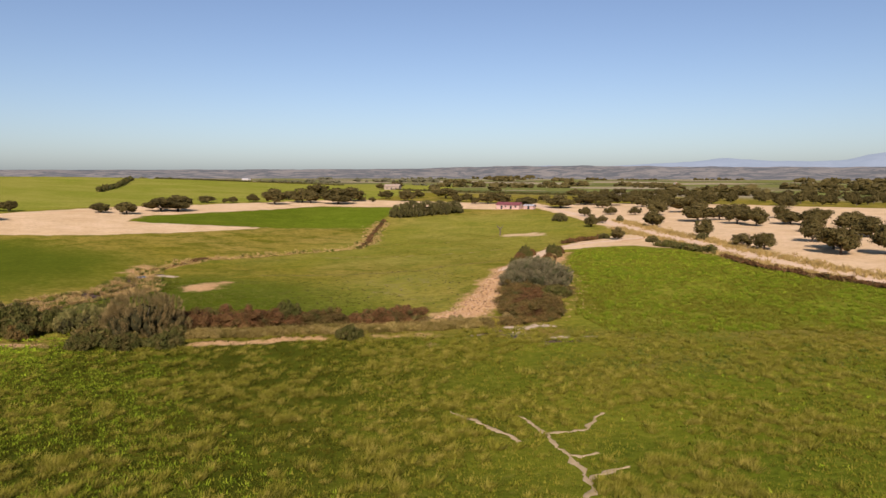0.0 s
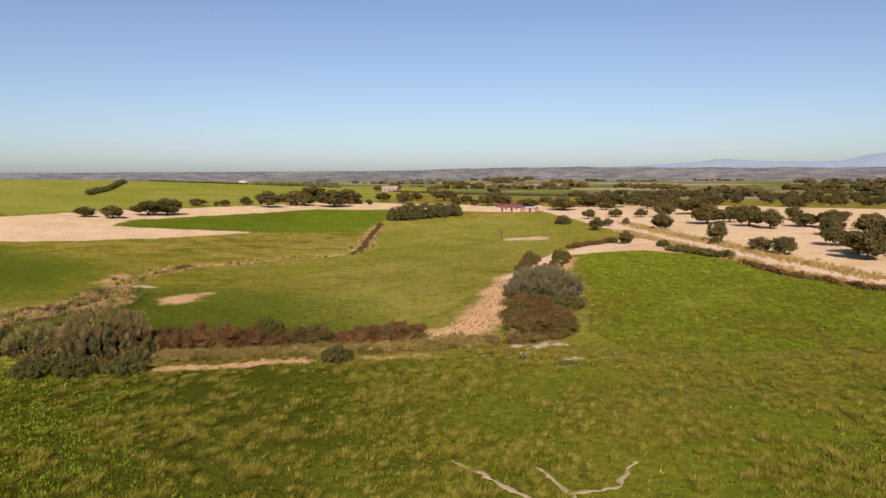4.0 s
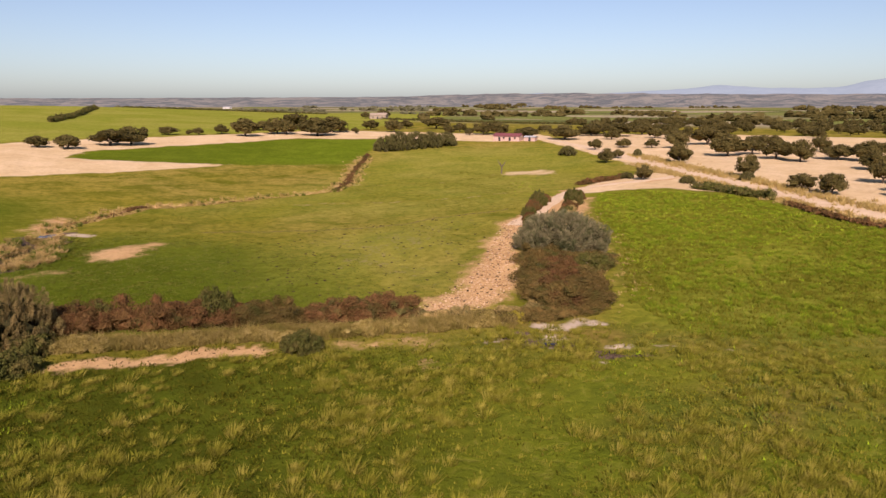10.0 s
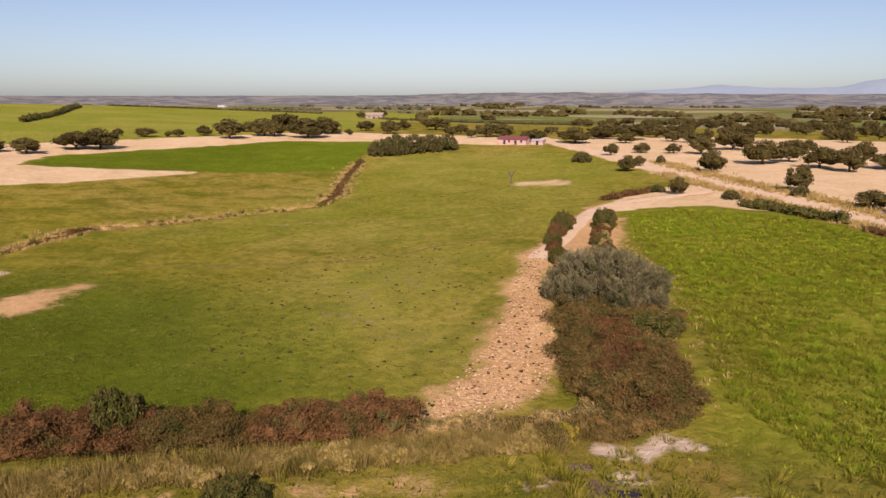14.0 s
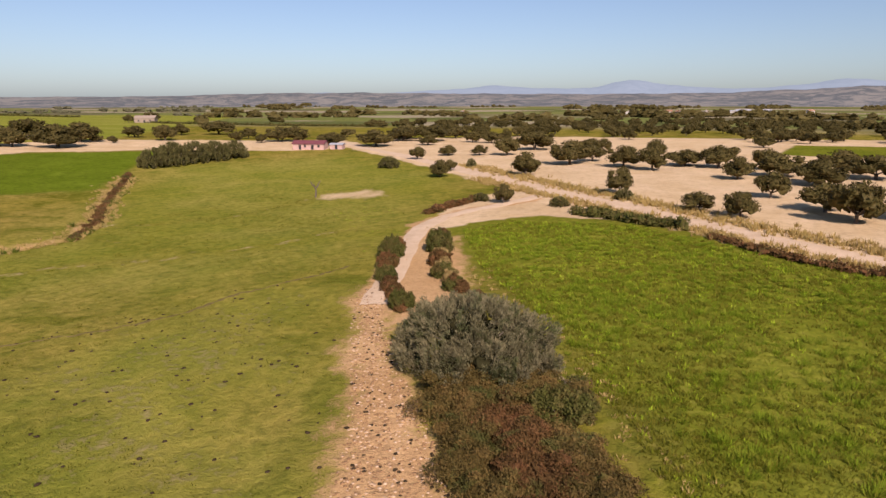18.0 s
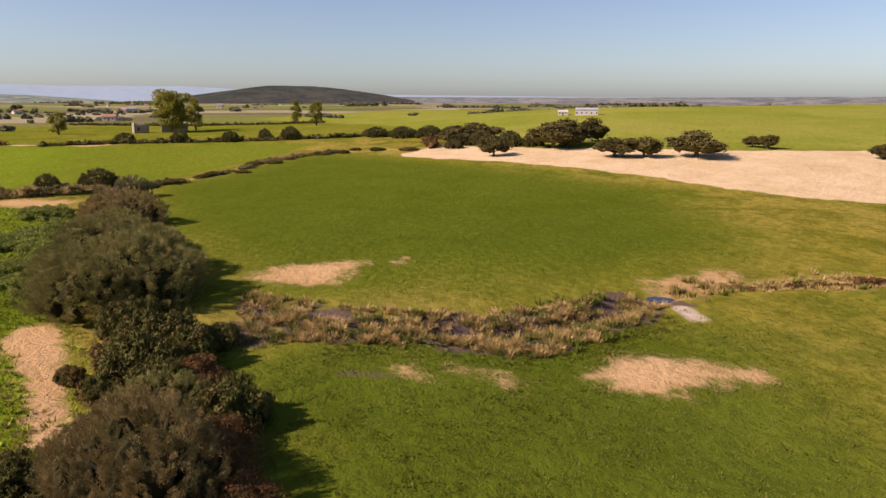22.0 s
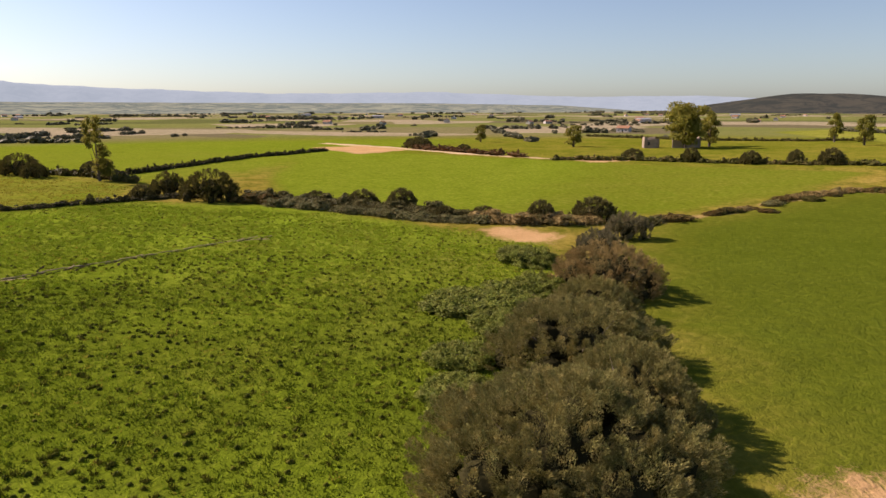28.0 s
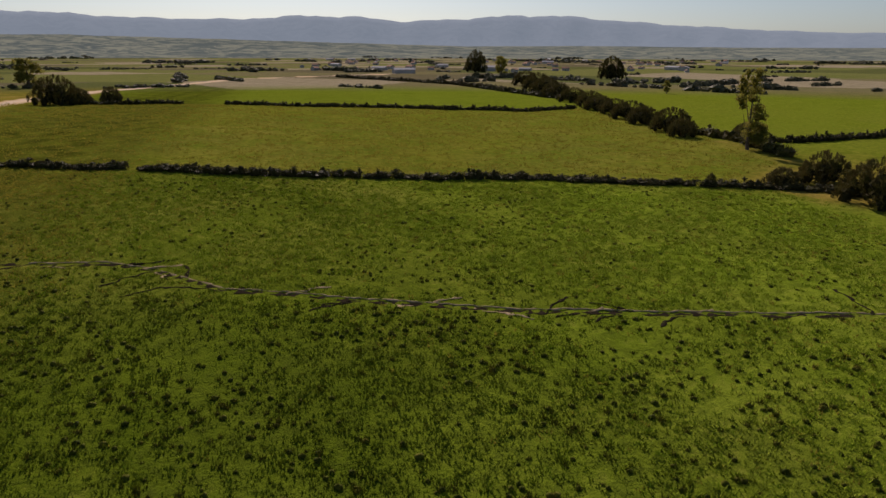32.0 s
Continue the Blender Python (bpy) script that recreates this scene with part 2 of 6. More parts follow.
def ground_material():
    """Pasture, stubble, bare earth and mud, by the patches that the ground carries."""
    n = Nodes("pasture")

    def patch(name):
        a = n.t.nodes.new("ShaderNodeAttribute")
        a.attribute_name = name
        parts = n.t.nodes.new("ShaderNodeSeparateColor")
        n.t.links.new(a.outputs["Color"], parts.inputs[0])
        return [parts.outputs[0], parts.outputs[1], parts.outputs[2], a.outputs["Alpha"]]

    dry, lush, crop, hill = patch("cover")
    earth, mud, pale, sorrel = patch("soil")
    vivid, shade, under, bright = patch("turf")
    broad, mid = n.noise(0.018, 4, warp=0.8), n.noise(0.11, 4, warp=0.6)
    small, fine = n.noise(0.9, 5, 0.65, warp=0.4), n.noise(5.0, 4, 0.7)
    dull = n.mix(n.ramp(broad, 0.38, 0.62), (0.238, 0.190, 0.025), (0.312, 0.225, 0.052))
    dull = n.mix(n.ramp(mid, 0.44, 0.66), dull, (0.118, 0.116, 0.012))
    dull = n.mix(n.ramp(n.noise(0.33, 4, 0.6, warp=0.7), 0.50, 0.68, 0.0, 0.7), dull, (0.122, 0.112, 0.012))
    rich = n.mix(n.ramp(broad, 0.35, 0.65), (0.122, 0.148, 0.010), (0.190, 0.180, 0.020))
    rich = n.mix(n.ramp(mid, 0.5, 0.75, 0.0, 0.8), rich, (0.075, 0.105, 0.008))
    color = n.mix(lush, dull, rich)
    brown = n.mix(n.ramp(mid, 0.4, 0.62), (0.165, 0.105, 0.032), (0.115, 0.125, 0.020))
    color = n.mix(sorrel, color, brown)
    color = n.mix(crop, color, n.mix(n.ramp(mid, 0.3, 0.7), (0.058, 0.084, 0.006), (0.084, 0.110, 0.010)))
    color = n.mix(hill, color, n.mix(n.ramp(broad, 0.4, 0.6), (0.205, 0.225, 0.028), (0.270, 0.258, 0.048)))
    color = n.mix(n.math("MULTIPLY", vivid, 0.85), color, n.mix(n.ramp(mid, 0.32, 0.68), (0.070, 0.110, 0.005), (0.112, 0.155, 0.009)))
    color = n.mix(bright, color, n.mix(n.ramp(mid, 0.32, 0.68), (0.146, 0.216, 0.011), (0.208, 0.275, 0.021)))
    color = n.mix(under, color, n.mix(n.ramp(mid, 0.32, 0.68), (0.145, 0.165, 0.011), (0.225, 0.212, 0.022)))
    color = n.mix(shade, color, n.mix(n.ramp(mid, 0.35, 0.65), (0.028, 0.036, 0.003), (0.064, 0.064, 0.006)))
    # plots of the far plain
    flat = n.t.nodes.new("ShaderNodeTexVoronoi")
    n.put(flat.inputs["Vector"], n.mix(0.22, n.place, n.t.nodes.new("ShaderNodeNewGeometry").outputs["Position"]))
    flat.inputs["Scale"].default_value = 0.0075
    plots = n.t.nodes.new("ShaderNodeValToRGB")
    plots.color_ramp.interpolation = "CONSTANT"
    hues = [(0.0, (0.185, 0.195, 0.058)), (0.20, (0.38, 0.31, 0.21)), (0.38, (0.105, 0.120, 0.040)), (0.52, (0.21, 0.18, 0.09)), (0.66, (0.165, 0.185, 0.050)), (0.8, (0.40, 0.32, 0.22)), (0.88, (0.155, 0.125, 0.08))]
    for i, (at, hue) in enumerate(hues):
        e = plots.color_ramp.elements[i] if i < 2 else plots.color_ramp.elements.new(at)
        e.position, e.color = at, (*hue, 1)
    split = n.t.nodes.new("ShaderNodeSeparateColor")
    n.t.links.new(flat.outputs["Color"], split.inputs[0])
    n.t.links.new(split.outputs[0], plots.inputs[0])
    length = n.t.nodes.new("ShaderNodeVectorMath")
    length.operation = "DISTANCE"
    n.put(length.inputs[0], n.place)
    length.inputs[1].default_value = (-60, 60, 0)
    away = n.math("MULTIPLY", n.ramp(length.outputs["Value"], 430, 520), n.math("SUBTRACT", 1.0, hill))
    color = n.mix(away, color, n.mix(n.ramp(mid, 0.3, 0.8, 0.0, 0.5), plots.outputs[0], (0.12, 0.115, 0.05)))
    # grain of the sward
    color = n.mix(n.ramp(small, 0.42, 0.70, 0.0, 0.60), color, (0.058, 0.074, 0.010))
    color = n.mix(n.math("MULTIPLY", n.ramp(small, 0.30, 0.46, 0.34, 0.0), n.math("SUBTRACT", 1.0, n.math("MULTIPLY", crop, 0.85))), color, (0.27, 0.225, 0.055))
    straw = n.mix(n.ramp(mid, 0.35, 0.7), (0.62, 0.455, 0.275), (0.52, 0.365, 0.195))
    straw = n.mix(n.ramp(small, 0.47, 0.70, 0.0, 0.5), straw, (0.34, 0.24, 0.12))
    color = n.mix(n.ramp(n.math("ADD", dry, n.math("MULTIPLY", n.math("SUBTRACT", small, 0.5), 0.7)), 0.35, 0.65), color, straw)
    bare = n.mix(n.ramp(mid, 0.3, 0.7), (0.55, 0.350, 0.172), (0.46, 0.275, 0.122))
    bare = n.mix(n.ramp(n.noise(2.2, 5, 0.7), 0.48, 0.66, 0.0, 0.6), bare, (0.33, 0.185, 0.090))
    bare = n.mix(n.ramp(fine, 0.5, 0.8, 0.0, 0.5), bare, (0.26, 0.155, 0.080))
    color = n.mix(n.ramp(n.math("ADD", earth, n.math("ADD", n.math("MULTIPLY", n.math("SUBTRACT", small, 0.5), 1.1), n.math("MULTIPLY", n.math("SUBTRACT", fine, 0.5), 0.9))), 0.32, 0.78), color, bare)
    color = n.mix(n.ramp(n.math("ADD", pale, n.math("MULTIPLY", n.math("SUBTRACT", small, 0.5), 0.8)), 0.35, 0.65), color, (0.46, 0.36, 0.26))
    wet = n.ramp(n.math("ADD", mud, n.math("MULTIPLY", n.math("SUBTRACT", small, 0.5), 0.9)), 0.35, 0.6)
    color = n.mix(wet, color, n.mix(n.ramp(fine, 0.35, 0.65), (0.064, 0.044, 0.036), (0.180, 0.120, 0.082)))
    n.bump(n.math("ADD", n.math("MULTIPLY", small, 1.0), n.math("MULTIPLY", fine, 0.35)), 0.8, 0.4)
    return n.done(color, 0.95, 0.0)


PASTURE = ground_material()
SANDY = plain("sandy_track", (0.62, 0.46, 0.31), (0.52, 0.37, 0.23), 0.5, 0.95, 0.1, 0.5, 0.05)
BARK = plain("bark", (0.10, 0.075, 0.055), (0.16, 0.125, 0.095), 3.0, 0.95, 0.1, 0.8, 0.03)
TWIG = plain("grey_twigs", (0.27, 0.21, 0.16), (0.36, 0.29, 0.23), 3.0, 0.95, 0.1, 0.6, 0.02)
# inner twigs, coloured extra dark to stand in for shade among the leaves
SHADED_CORE = plain("shaded_twig_core", (0.030, 0.028, 0.012), (0.048, 0.042, 0.018), 3.0, 1.0, 0.0, 0.8, 0.05)
OAK = foliage("holm_oak_leaves", (0.042, 0.036, 0.010), (0.112, 0.090, 0.028), (0.155, 0.112, 0.040), 0.14)
WILLOW = foliage("willow_leaves", (0.058, 0.060, 0.017), (0.295, 0.272, 0.084), (0.44, 0.35, 0.125), 0.16, other=(0.080, 0.086, 0.025), vary=0.1)
SALLOW = foliage("grey_sallow_leaves", (0.080, 0.072, 0.034), (0.235, 0.205, 0.105), (0.32, 0.265, 0.145), 0.22, other=(0.058, 0.066, 0.024))
RUSSET = foliage("russet_willow_leaves", (0.090, 0.068, 0.024), (0.38, 0.27, 0.100), (0.50, 0.34, 0.135), 0.15, other=(0.105, 0.092, 0.034), vary=0.12)
BRAMBLE = foliage("bramble_leaves", (0.070, 0.040, 0.014), (0.195, 0.104, 0.038), (0.25, 0.112, 0.048), 0.22, other=(0.066, 0.058, 0.018))
THORN = foliage("dark_bramble_leaves", (0.046, 0.052, 0.011), (0.125, 0.122, 0.030), (0.165, 0.120, 0.040), 0.18, other=(0.085, 0.062, 0.020))
POPLAR = foliage("poplar_leaves", (0.110, 0.130, 0.022), (0.250, 0.250, 0.045), (0.36, 0.29, 0.055), 0.5)
HAY = foliage("dry_grass", (0.31, 0.215, 0.072), (0.54, 0.385, 0.150), (0.38, 0.285, 0.085), 0.35, 0.8, vary=0.1)
REED = foliage("straw_reeds", (0.27, 0.170, 0.066), (0.54, 0.370, 0.160), (0.40, 0.29, 0.09), 0.3, 0.8, vary=0.0)
BLADE = foliage("grass_tufts", (0.112, 0.114, 0.010), (0.265, 0.240, 0.030), (0.37, 0.300, 0.062), 0.35, 0.8, vary=0.1)
RUSH = foliage("rush_tufts", (0.065, 0.092, 0.010), (0.145, 0.165, 0.022), (0.200, 0.175, 0.04), 0.12, 0.8)
SWARD = foliage("short_grass_blades", (0.120, 0.140, 0.009), (0.250, 0.235, 0.024), (0.310, 0.250, 0.040), 0.45, 0.85)
MOSS = foliage("deep_green_grass", (0.025, 0.031, 0.002), (0.070, 0.070, 0.004), (0.115, 0.098, 0.010), 0.28, 0.85, vary=0.1)
MEAD = foliage("bright_meadow_grass", (0.182, 0.268, 0.011), (0.280, 0.372, 0.021), (0.34, 0.375, 0.036), 0.10, 0.85, vary=0.1)
TUSSOCK = foliage("dark_tussocks", (0.030, 0.042, 0.004), (0.098, 0.108, 0.010), (0.15, 0.135, 0.018), 0.1, 0.85, vary=0.1)
LEA = foliage("middling_green_grass", (0.092, 0.138, 0.007), (0.160, 0.212, 0.012), (0.205, 0.220, 0.022), 0.08, 0.85, vary=0.1)
IVY = foliage("green_bramble_leaves", (0.080, 0.110, 0.016), (0.222, 0.255, 0.044), (0.28, 0.270, 0.065), 0.25, other=(0.090, 0.100, 0.024), vary=0.12)
TWIGGY = foliage("bare_twigged_leaves", (0.085, 0.064, 0.023), (0.31, 0.222, 0.085), (0.43, 0.31, 0.13), 0.15, other=(0.100, 0.086, 0.030), vary=0.1)
GOLD = foliage("yellow_shrub_leaves", (0.18, 0.15, 0.015), (0.36, 0.29, 0.035), (0.42, 0.33, 0.06), 0.35)
WEED = foliage("rank_weeds", (0.165, 0.122, 0.030), (0.385, 0.290, 0.092), (0.44, 0.335, 0.13), 0.3, 0.8, other=(0.120, 0.098, 0.024))
HEDGE = foliage("dark_hedge_leaves", (0.034, 0.034, 0.012), (0.092, 0.084, 0.028), (0.12, 0.095, 0.038), 0.12)
BROWN = foliage("brown_bramble_leaves", (0.070, 0.052, 0.014), (0.190, 0.132, 0.042), (0.25, 0.150, 0.050), 0.22, other=(0.060, 0.064, 0.017))
# far hedgerow leaves, greyed and paled in colour to imitate haze
SCRUB = foliage("haze_paled_scrub_leaves", (0.098, 0.098, 0.052), (0.172, 0.162, 0.088), (0.20, 0.172, 0.10), 0.15)
OLIVE = foliage("olive_shrub_leaves", (0.056, 0.056, 0.017), (0.165, 0.148, 0.050), (0.22, 0.175, 0.065), 0.18, other=(0.072, 0.062, 0.022), vary=0.25)
MAT = foliage("grey_green_bramble_leaves", (0.070, 0.076, 0.026), (0.205, 0.196, 0.078), (0.26, 0.215, 0.09), 0.2, other=(0.085, 0.070, 0.024), vary=0.35)
TRAMPLED = plain("trodden_dark_turf", (0.13, 0.105, 0.035), (0.18, 0.135, 0.05), 1.5, 1.0, 0.0, 0.5, 0.03)
PALEMUD = plain("dried_pale_mud", (0.36, 0.28, 0.17), (0.27, 0.21, 0.11), 1.5, 1.0, 0.0, 0.6, 0.04)
PURPLEMUD = plain("wet_purple_mud", (0.050, 0.032, 0.036), (0.080, 0.055, 0.052), 1.5, 0.7, 0.15, 0.6, 0.04)
RILL = plain("pale_dry_silt", (0.42, 0.315, 0.19), (0.30, 0.235, 0.11), 1.0, 1.0, 0.0, 0.6, 0.04)
WETMUD = plain("wet_dark_mud", (0.020, 0.016, 0.010), (0.038, 0.030, 0.018), 1.5, 1.0, 0.0, 0.6, 0.04)
PEBBLE = plain("ochre_stones", (0.60, 0.42, 0.27), (0.46, 0.30, 0.17), 3.0)
DUNG = plain("dried_dung", (0.040, 0.028, 0.016), (0.065, 0.045, 0.026), 4.0, 1.0, 0.0)
CLOD = plain("clods", (0.34, 0.20, 0.10), (0.22, 0.125, 0.065), 4.0, 1.0, 0.0)
WHITEWASH = plain("whitewash", (0.54, 0.50, 0.45), (0.46, 0.42, 0.37), 1.0, 0.9, 0.1, 0.2)
PINKWALL = plain("pink_plaster", (0.50, 0.33, 0.28), (0.42, 0.27, 0.22), 1.0, 0.9, 0.1, 0.3)
STONE = plain("ruin_stone", (0.36, 0.28, 0.21), (0.26, 0.20, 0.15), 1.5, 0.95, 0.1, 0.7, 0.05)
REDROOF = plain("red_roof", (0.20, 0.060, 0.062), (0.15, 0.045, 0.048), 1.5, 0.6, 0.4, 0.3)
TILE = plain("clay_tiles", (0.36, 0.19, 0.11), (0.28, 0.14, 0.08), 2.0, 0.9, 0.2, 0.6, 0.05)
SHEET = plain("grey_sheet_roof", (0.40, 0.40, 0.41), (0.30, 0.30, 0.32), 1.0, 0.9, 0.1, 0.2)
DARK = plain("dark_opening", (0.02, 0.02, 0.022), (0.03, 0.03, 0.03), 1.0, 0.4, 0.5, 0.1)


def water_material():
    n = Nodes("still_water")
    n.bump(n.noise(3.0, 2), 0.05, 0.02)
    return n.done(n.mix(n.noise(0.6), (0.020, 0.020, 0.026), (0.035, 0.028, 0.034)), 0.10, 0.25)


WATER = water_material()


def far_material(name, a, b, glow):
    """Far hills; the haze of the air is painted on as a glow of their surface."""
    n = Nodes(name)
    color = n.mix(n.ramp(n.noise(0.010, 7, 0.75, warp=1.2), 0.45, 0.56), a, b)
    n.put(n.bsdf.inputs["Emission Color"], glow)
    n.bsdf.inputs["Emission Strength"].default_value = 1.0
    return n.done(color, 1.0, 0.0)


# ---- helpers for meshes ----


def mesh_of(name, verts, faces, material, smooth=False):
    """A mesh from arrays of corners and of equal-sided faces."""
    verts, faces = np.asarray(verts, np.float32), np.asarray(faces, np.int32)
    me = bpy.data.meshes.new(name)
    me.vertices.add(len(verts))
    me.vertices.foreach_set("co", verts.ravel())
    k = faces.shape[1]
    me.loops.add(faces.size)
    me.loops.foreach_set("vertex_index", faces.ravel())
    me.polygons.add(len(faces))
    me.polygons.foreach_set("loop_start", np.arange(0, faces.size, k, dtype=np.int32))
    me.polygons.foreach_set("loop_total", np.full(len(faces), k, np.int32))
    me.polygons.foreach_set("use_smooth", np.full(len(faces), smooth))
    me.update(calc_edges=True)
    me.materials.append(material)
    return me


def part(name, me, parent=None, label="", at=None):
    ob = new(name, me)
    if parent is not None:
        ob.parent = parent
    if at is not None:
        ob.matrix_basis = at
    return tagged(ob, label)


def joined(*pieces):
    """One set of corners and faces out of several."""
    verts, faces, base = [], [], 0
    for v, f in pieces:
        verts.append(v)
        faces.append(np.asarray(f) + base)
        base += len(v)
    return np.concatenate(verts), np.concatenate(faces)


def tube(points, radii, sides=7):
    """A tapered limb through points, closed at its end; faces of four."""
    verts, faces = [], []
    points = [Vector(p) for p in points]
    for i, (p, r) in enumerate(zip(points, radii)):
        way = (points[min(i + 1, len(points) - 1)] - points[max(i - 1, 0)]).normalized()
        a = way.orthogonal().normalized()
        b = way.cross(a)
        for s in range(sides):
            t = 2 * math.pi * s / sides
            verts.append(p + r * (math.cos(t) * a + math.sin(t) * b))
    for i in range(len(points) - 1):
        for s in range(sides):
            u = (s + 1) % sides
            faces.append((i * sides + s, i * sides + u, (i + 1) * sides + u, (i + 1) * sides + s))
    return np.array(verts), np.array(faces)


def sprays(blobs, count, size, gen, up=0.3, slim=0.55, inner=0.55):
    """Small leafy sprays, faces of three, over and inside rounded masses (x, y, z, rx, ry, rz)."""
    blobs = np.asarray(blobs, float)
    share = (blobs[:, 3] * blobs[:, 4] + blobs[:, 4] * blobs[:, 5] + blobs[:, 3] * blobs[:, 5])
    pick = gen.choice(len(blobs), count, p=share / share.sum())
    way = gen.normal(size=(count, 3))
    way /= np.linalg.norm(way, axis=1, keepdims=True)
    way[:, 2] = np.where(way[:, 2] < -0.35, -way[:, 2], way[:, 2])
    deep = inner + (1.12 - inner) * gen.random((count, 1)) ** 0.6
    b = blobs[pick]
    mid = b[:, :3] + way * b[:, 3:] * deep
    out = way / b[:, 3:]
    out /= np.linalg.norm(out, axis=1, keepdims=True)
    normal = out + 0.75 * gen.normal(size=(count, 3))
    normal /= np.linalg.norm(normal, axis=1, keepdims=True)
    along = gen.normal(size=(count, 3)) * (1 - up) + up * 2.2 * np.array([0, 0, 1]) + 0.5 * out
    along -= normal * (along * normal).sum(1, keepdims=True)
    along /= np.linalg.norm(along, axis=1, keepdims=True) + 1e-9
    side = np.cross(normal, along)
    length = size * gen.uniform(0.6, 1.4, (count, 1))
    wide = length * slim
    v = np.stack([mid - along * length * 0.45 - side * wide * 0.5, mid - along * length * 0.35 + side * wide * 0.5, mid + along * length * 0.6], 1)
    v[:, 2] += normal * length * 0.12
    return v.reshape(-1, 3), np.arange(count * 3).reshape(-1, 3)


def ball(rings=5, sides=8):
    """A rough ball of four-sided faces."""
    verts, faces = [], []
    for i in range(rings + 1):
        lat = -math.pi / 2 + math.pi * (0.02 + 0.96 * i / rings)
        for s in range(sides):
            t = 2 * math.pi * (s + 0.5 * (i % 2)) / sides
            verts.append((math.cos(lat) * math.cos(t), math.cos(lat) * math.sin(t), math.sin(lat)))
    for i in range(rings):
        for s in range(sides):
            faces.append((i * sides + s, i * sides + (s + 1) % sides, (i + 1) * sides + (s + 1) % sides, (i + 1) * sides + s))
    return np.array(verts), np.array(faces)


BALL = ball()


def masses(blobs, gen, shrink=0.7, rough=0.16):
    """The dense inside of a crown, uneven."""
    pieces = []
    for x, y, z, rx, ry, rz in blobs:
        v = BALL[0] * (shrink * (1 + rough * gen.normal(size=(len(BALL[0]), 1))))
        pieces.append((v * (rx, ry, rz) + (x, y, z), np.concatenate([BALL[1][:, (0, 1, 2)], BALL[1][:, (0, 2, 3)]])))
    return joined(*pieces)

# ---- the ground, one sheet to the horizon ----


def steps(a, b, fine, coarse_a, coarse_b, mid):
    """Grid lines: fine between a and b, mid-sized out to the coarse limits, then widening to the horizon."""
    inner = np.arange(a, b, fine)
    low, high = np.arange(coarse_a, a, mid), np.arange(b, coarse_b, mid)
    far = mid * np.cumsum(1.085 ** np.arange(200))
    far = far[far < 4800]
    return np.concatenate([coarse_a - far[::-1], low, inner, high, coarse_b + far])


RIGHT_FIELD = [(14, 46), (19, 58), (21, 78), (23, 104), (28, 131), (40, 134), (47, 130), (55, 120), (60, 100), (64, 86), (74, 68), (92, 44), (60, 38), (30, 39)]
SIDE_FIELD = [(18, 52), (22, 78), (24, 104), (29, 128), (40, 132), (55, 118), (62, 92), (75, 66), (86, 44), (50, 40), (22, 41)]
WEST_FIELD = [(-34, 31), (-48, 31), (-70, 25), (-90, 27), (-110, 21), (-135, 17), (-152, 8), (-163, -32), (-168, -58), (-150, -85), (-121, -93), (-53, -104), (40, -118), (70, 20), (30, 38), (3, 41), (-16, 36)]
CROP_FIELD = [(-123, 200), (-117, 181), (-78, 195), (-56, 205), (-40, 212), (-38, 235), (-36, 265), (-31, 292), (-77, 284), (-112, 228)]
STUBBLE = [(-215, 92), (-202, 98), (-184, 111), (-153, 126), (-124, 137), (-112, 143), (-94, 162), (-74, 197), (-96, 188), (-119, 182), (-124, 203), (-112, 230), (-77, 287), (-28, 296), (-6, 285), (30, 280), (20, 330), (-60, 345), (-84, 330), (-114, 293), (-150, 236), (-170, 180), (-202, 138), (-235, 112)]
DEHESA = [(60, 195), (52, 232), (40, 285), (60, 330), (119, 334), (175, 300), (260, 262), (340, 200), (340, 30), (115, 30), (82, 76), (72, 104), (68, 150)]
MEADOW_EAST = [(155, 203), (196, 240), (228, 222), (184, 178), (164, 192)]
JUNCTION = [(25, 131), (30, 146), (36, 154), (50, 165), (60, 150), (66, 120), (70, 95), (64, 92), (57, 120), (47, 131), (40, 135)]
MARSH = [(-77.2, 43.4), (-74, 48), (-70.2, 51), (-67.2, 58.8), (-65, 66), (-65.5, 74), (-68.5, 82), (-67.5, 85), (-61.5, 85), (-58.7, 79), (-55.6, 73), (-53.8, 67), (-56, 61.4), (-59.3, 57), (-61.3, 50), (-62.9, 45.3), (-63.5, 41.5)]
NEAR_STRIP = [(-36, 31), (-29, 33.5), (-16, 37), (-16.3, 39.3), (-25, 37.2), (-32, 34.6)]
TRACK_END = [(-5.2, 50.6), (-4.4, 48.8), (-1.4, 49.2), (2.4, 50.6), (5.2, 53.4), (7.2, 58.7), (8.0, 66), (8.4, 80), (9.6, 90), (11.4, 100), (10.0, 103), (7.2, 98), (5.0, 87), (3.5, 76), (2.0, 68), (0.6, 62.5), (-1.4, 57.5), (-3.4, 53.6)]
LANE_MOUTH = [(8.5, 87), (19, 90), (22.5, 104), (27, 124), (18, 125), (11.5, 106)]
STREAM_BANK = [(-68.6, 23), (-72.8, 23.7), (-72.9, 26.8), (-68.3, 28.3), (-62.6, 29.5), (-56.9, 30.6), (-54.6, 31.5), (-50.4, 31.5), (-48.5, 30.4), (-51.2, 29.4), (-55.6, 28.4), (-60.6, 27.0), (-65.9, 24.4)]
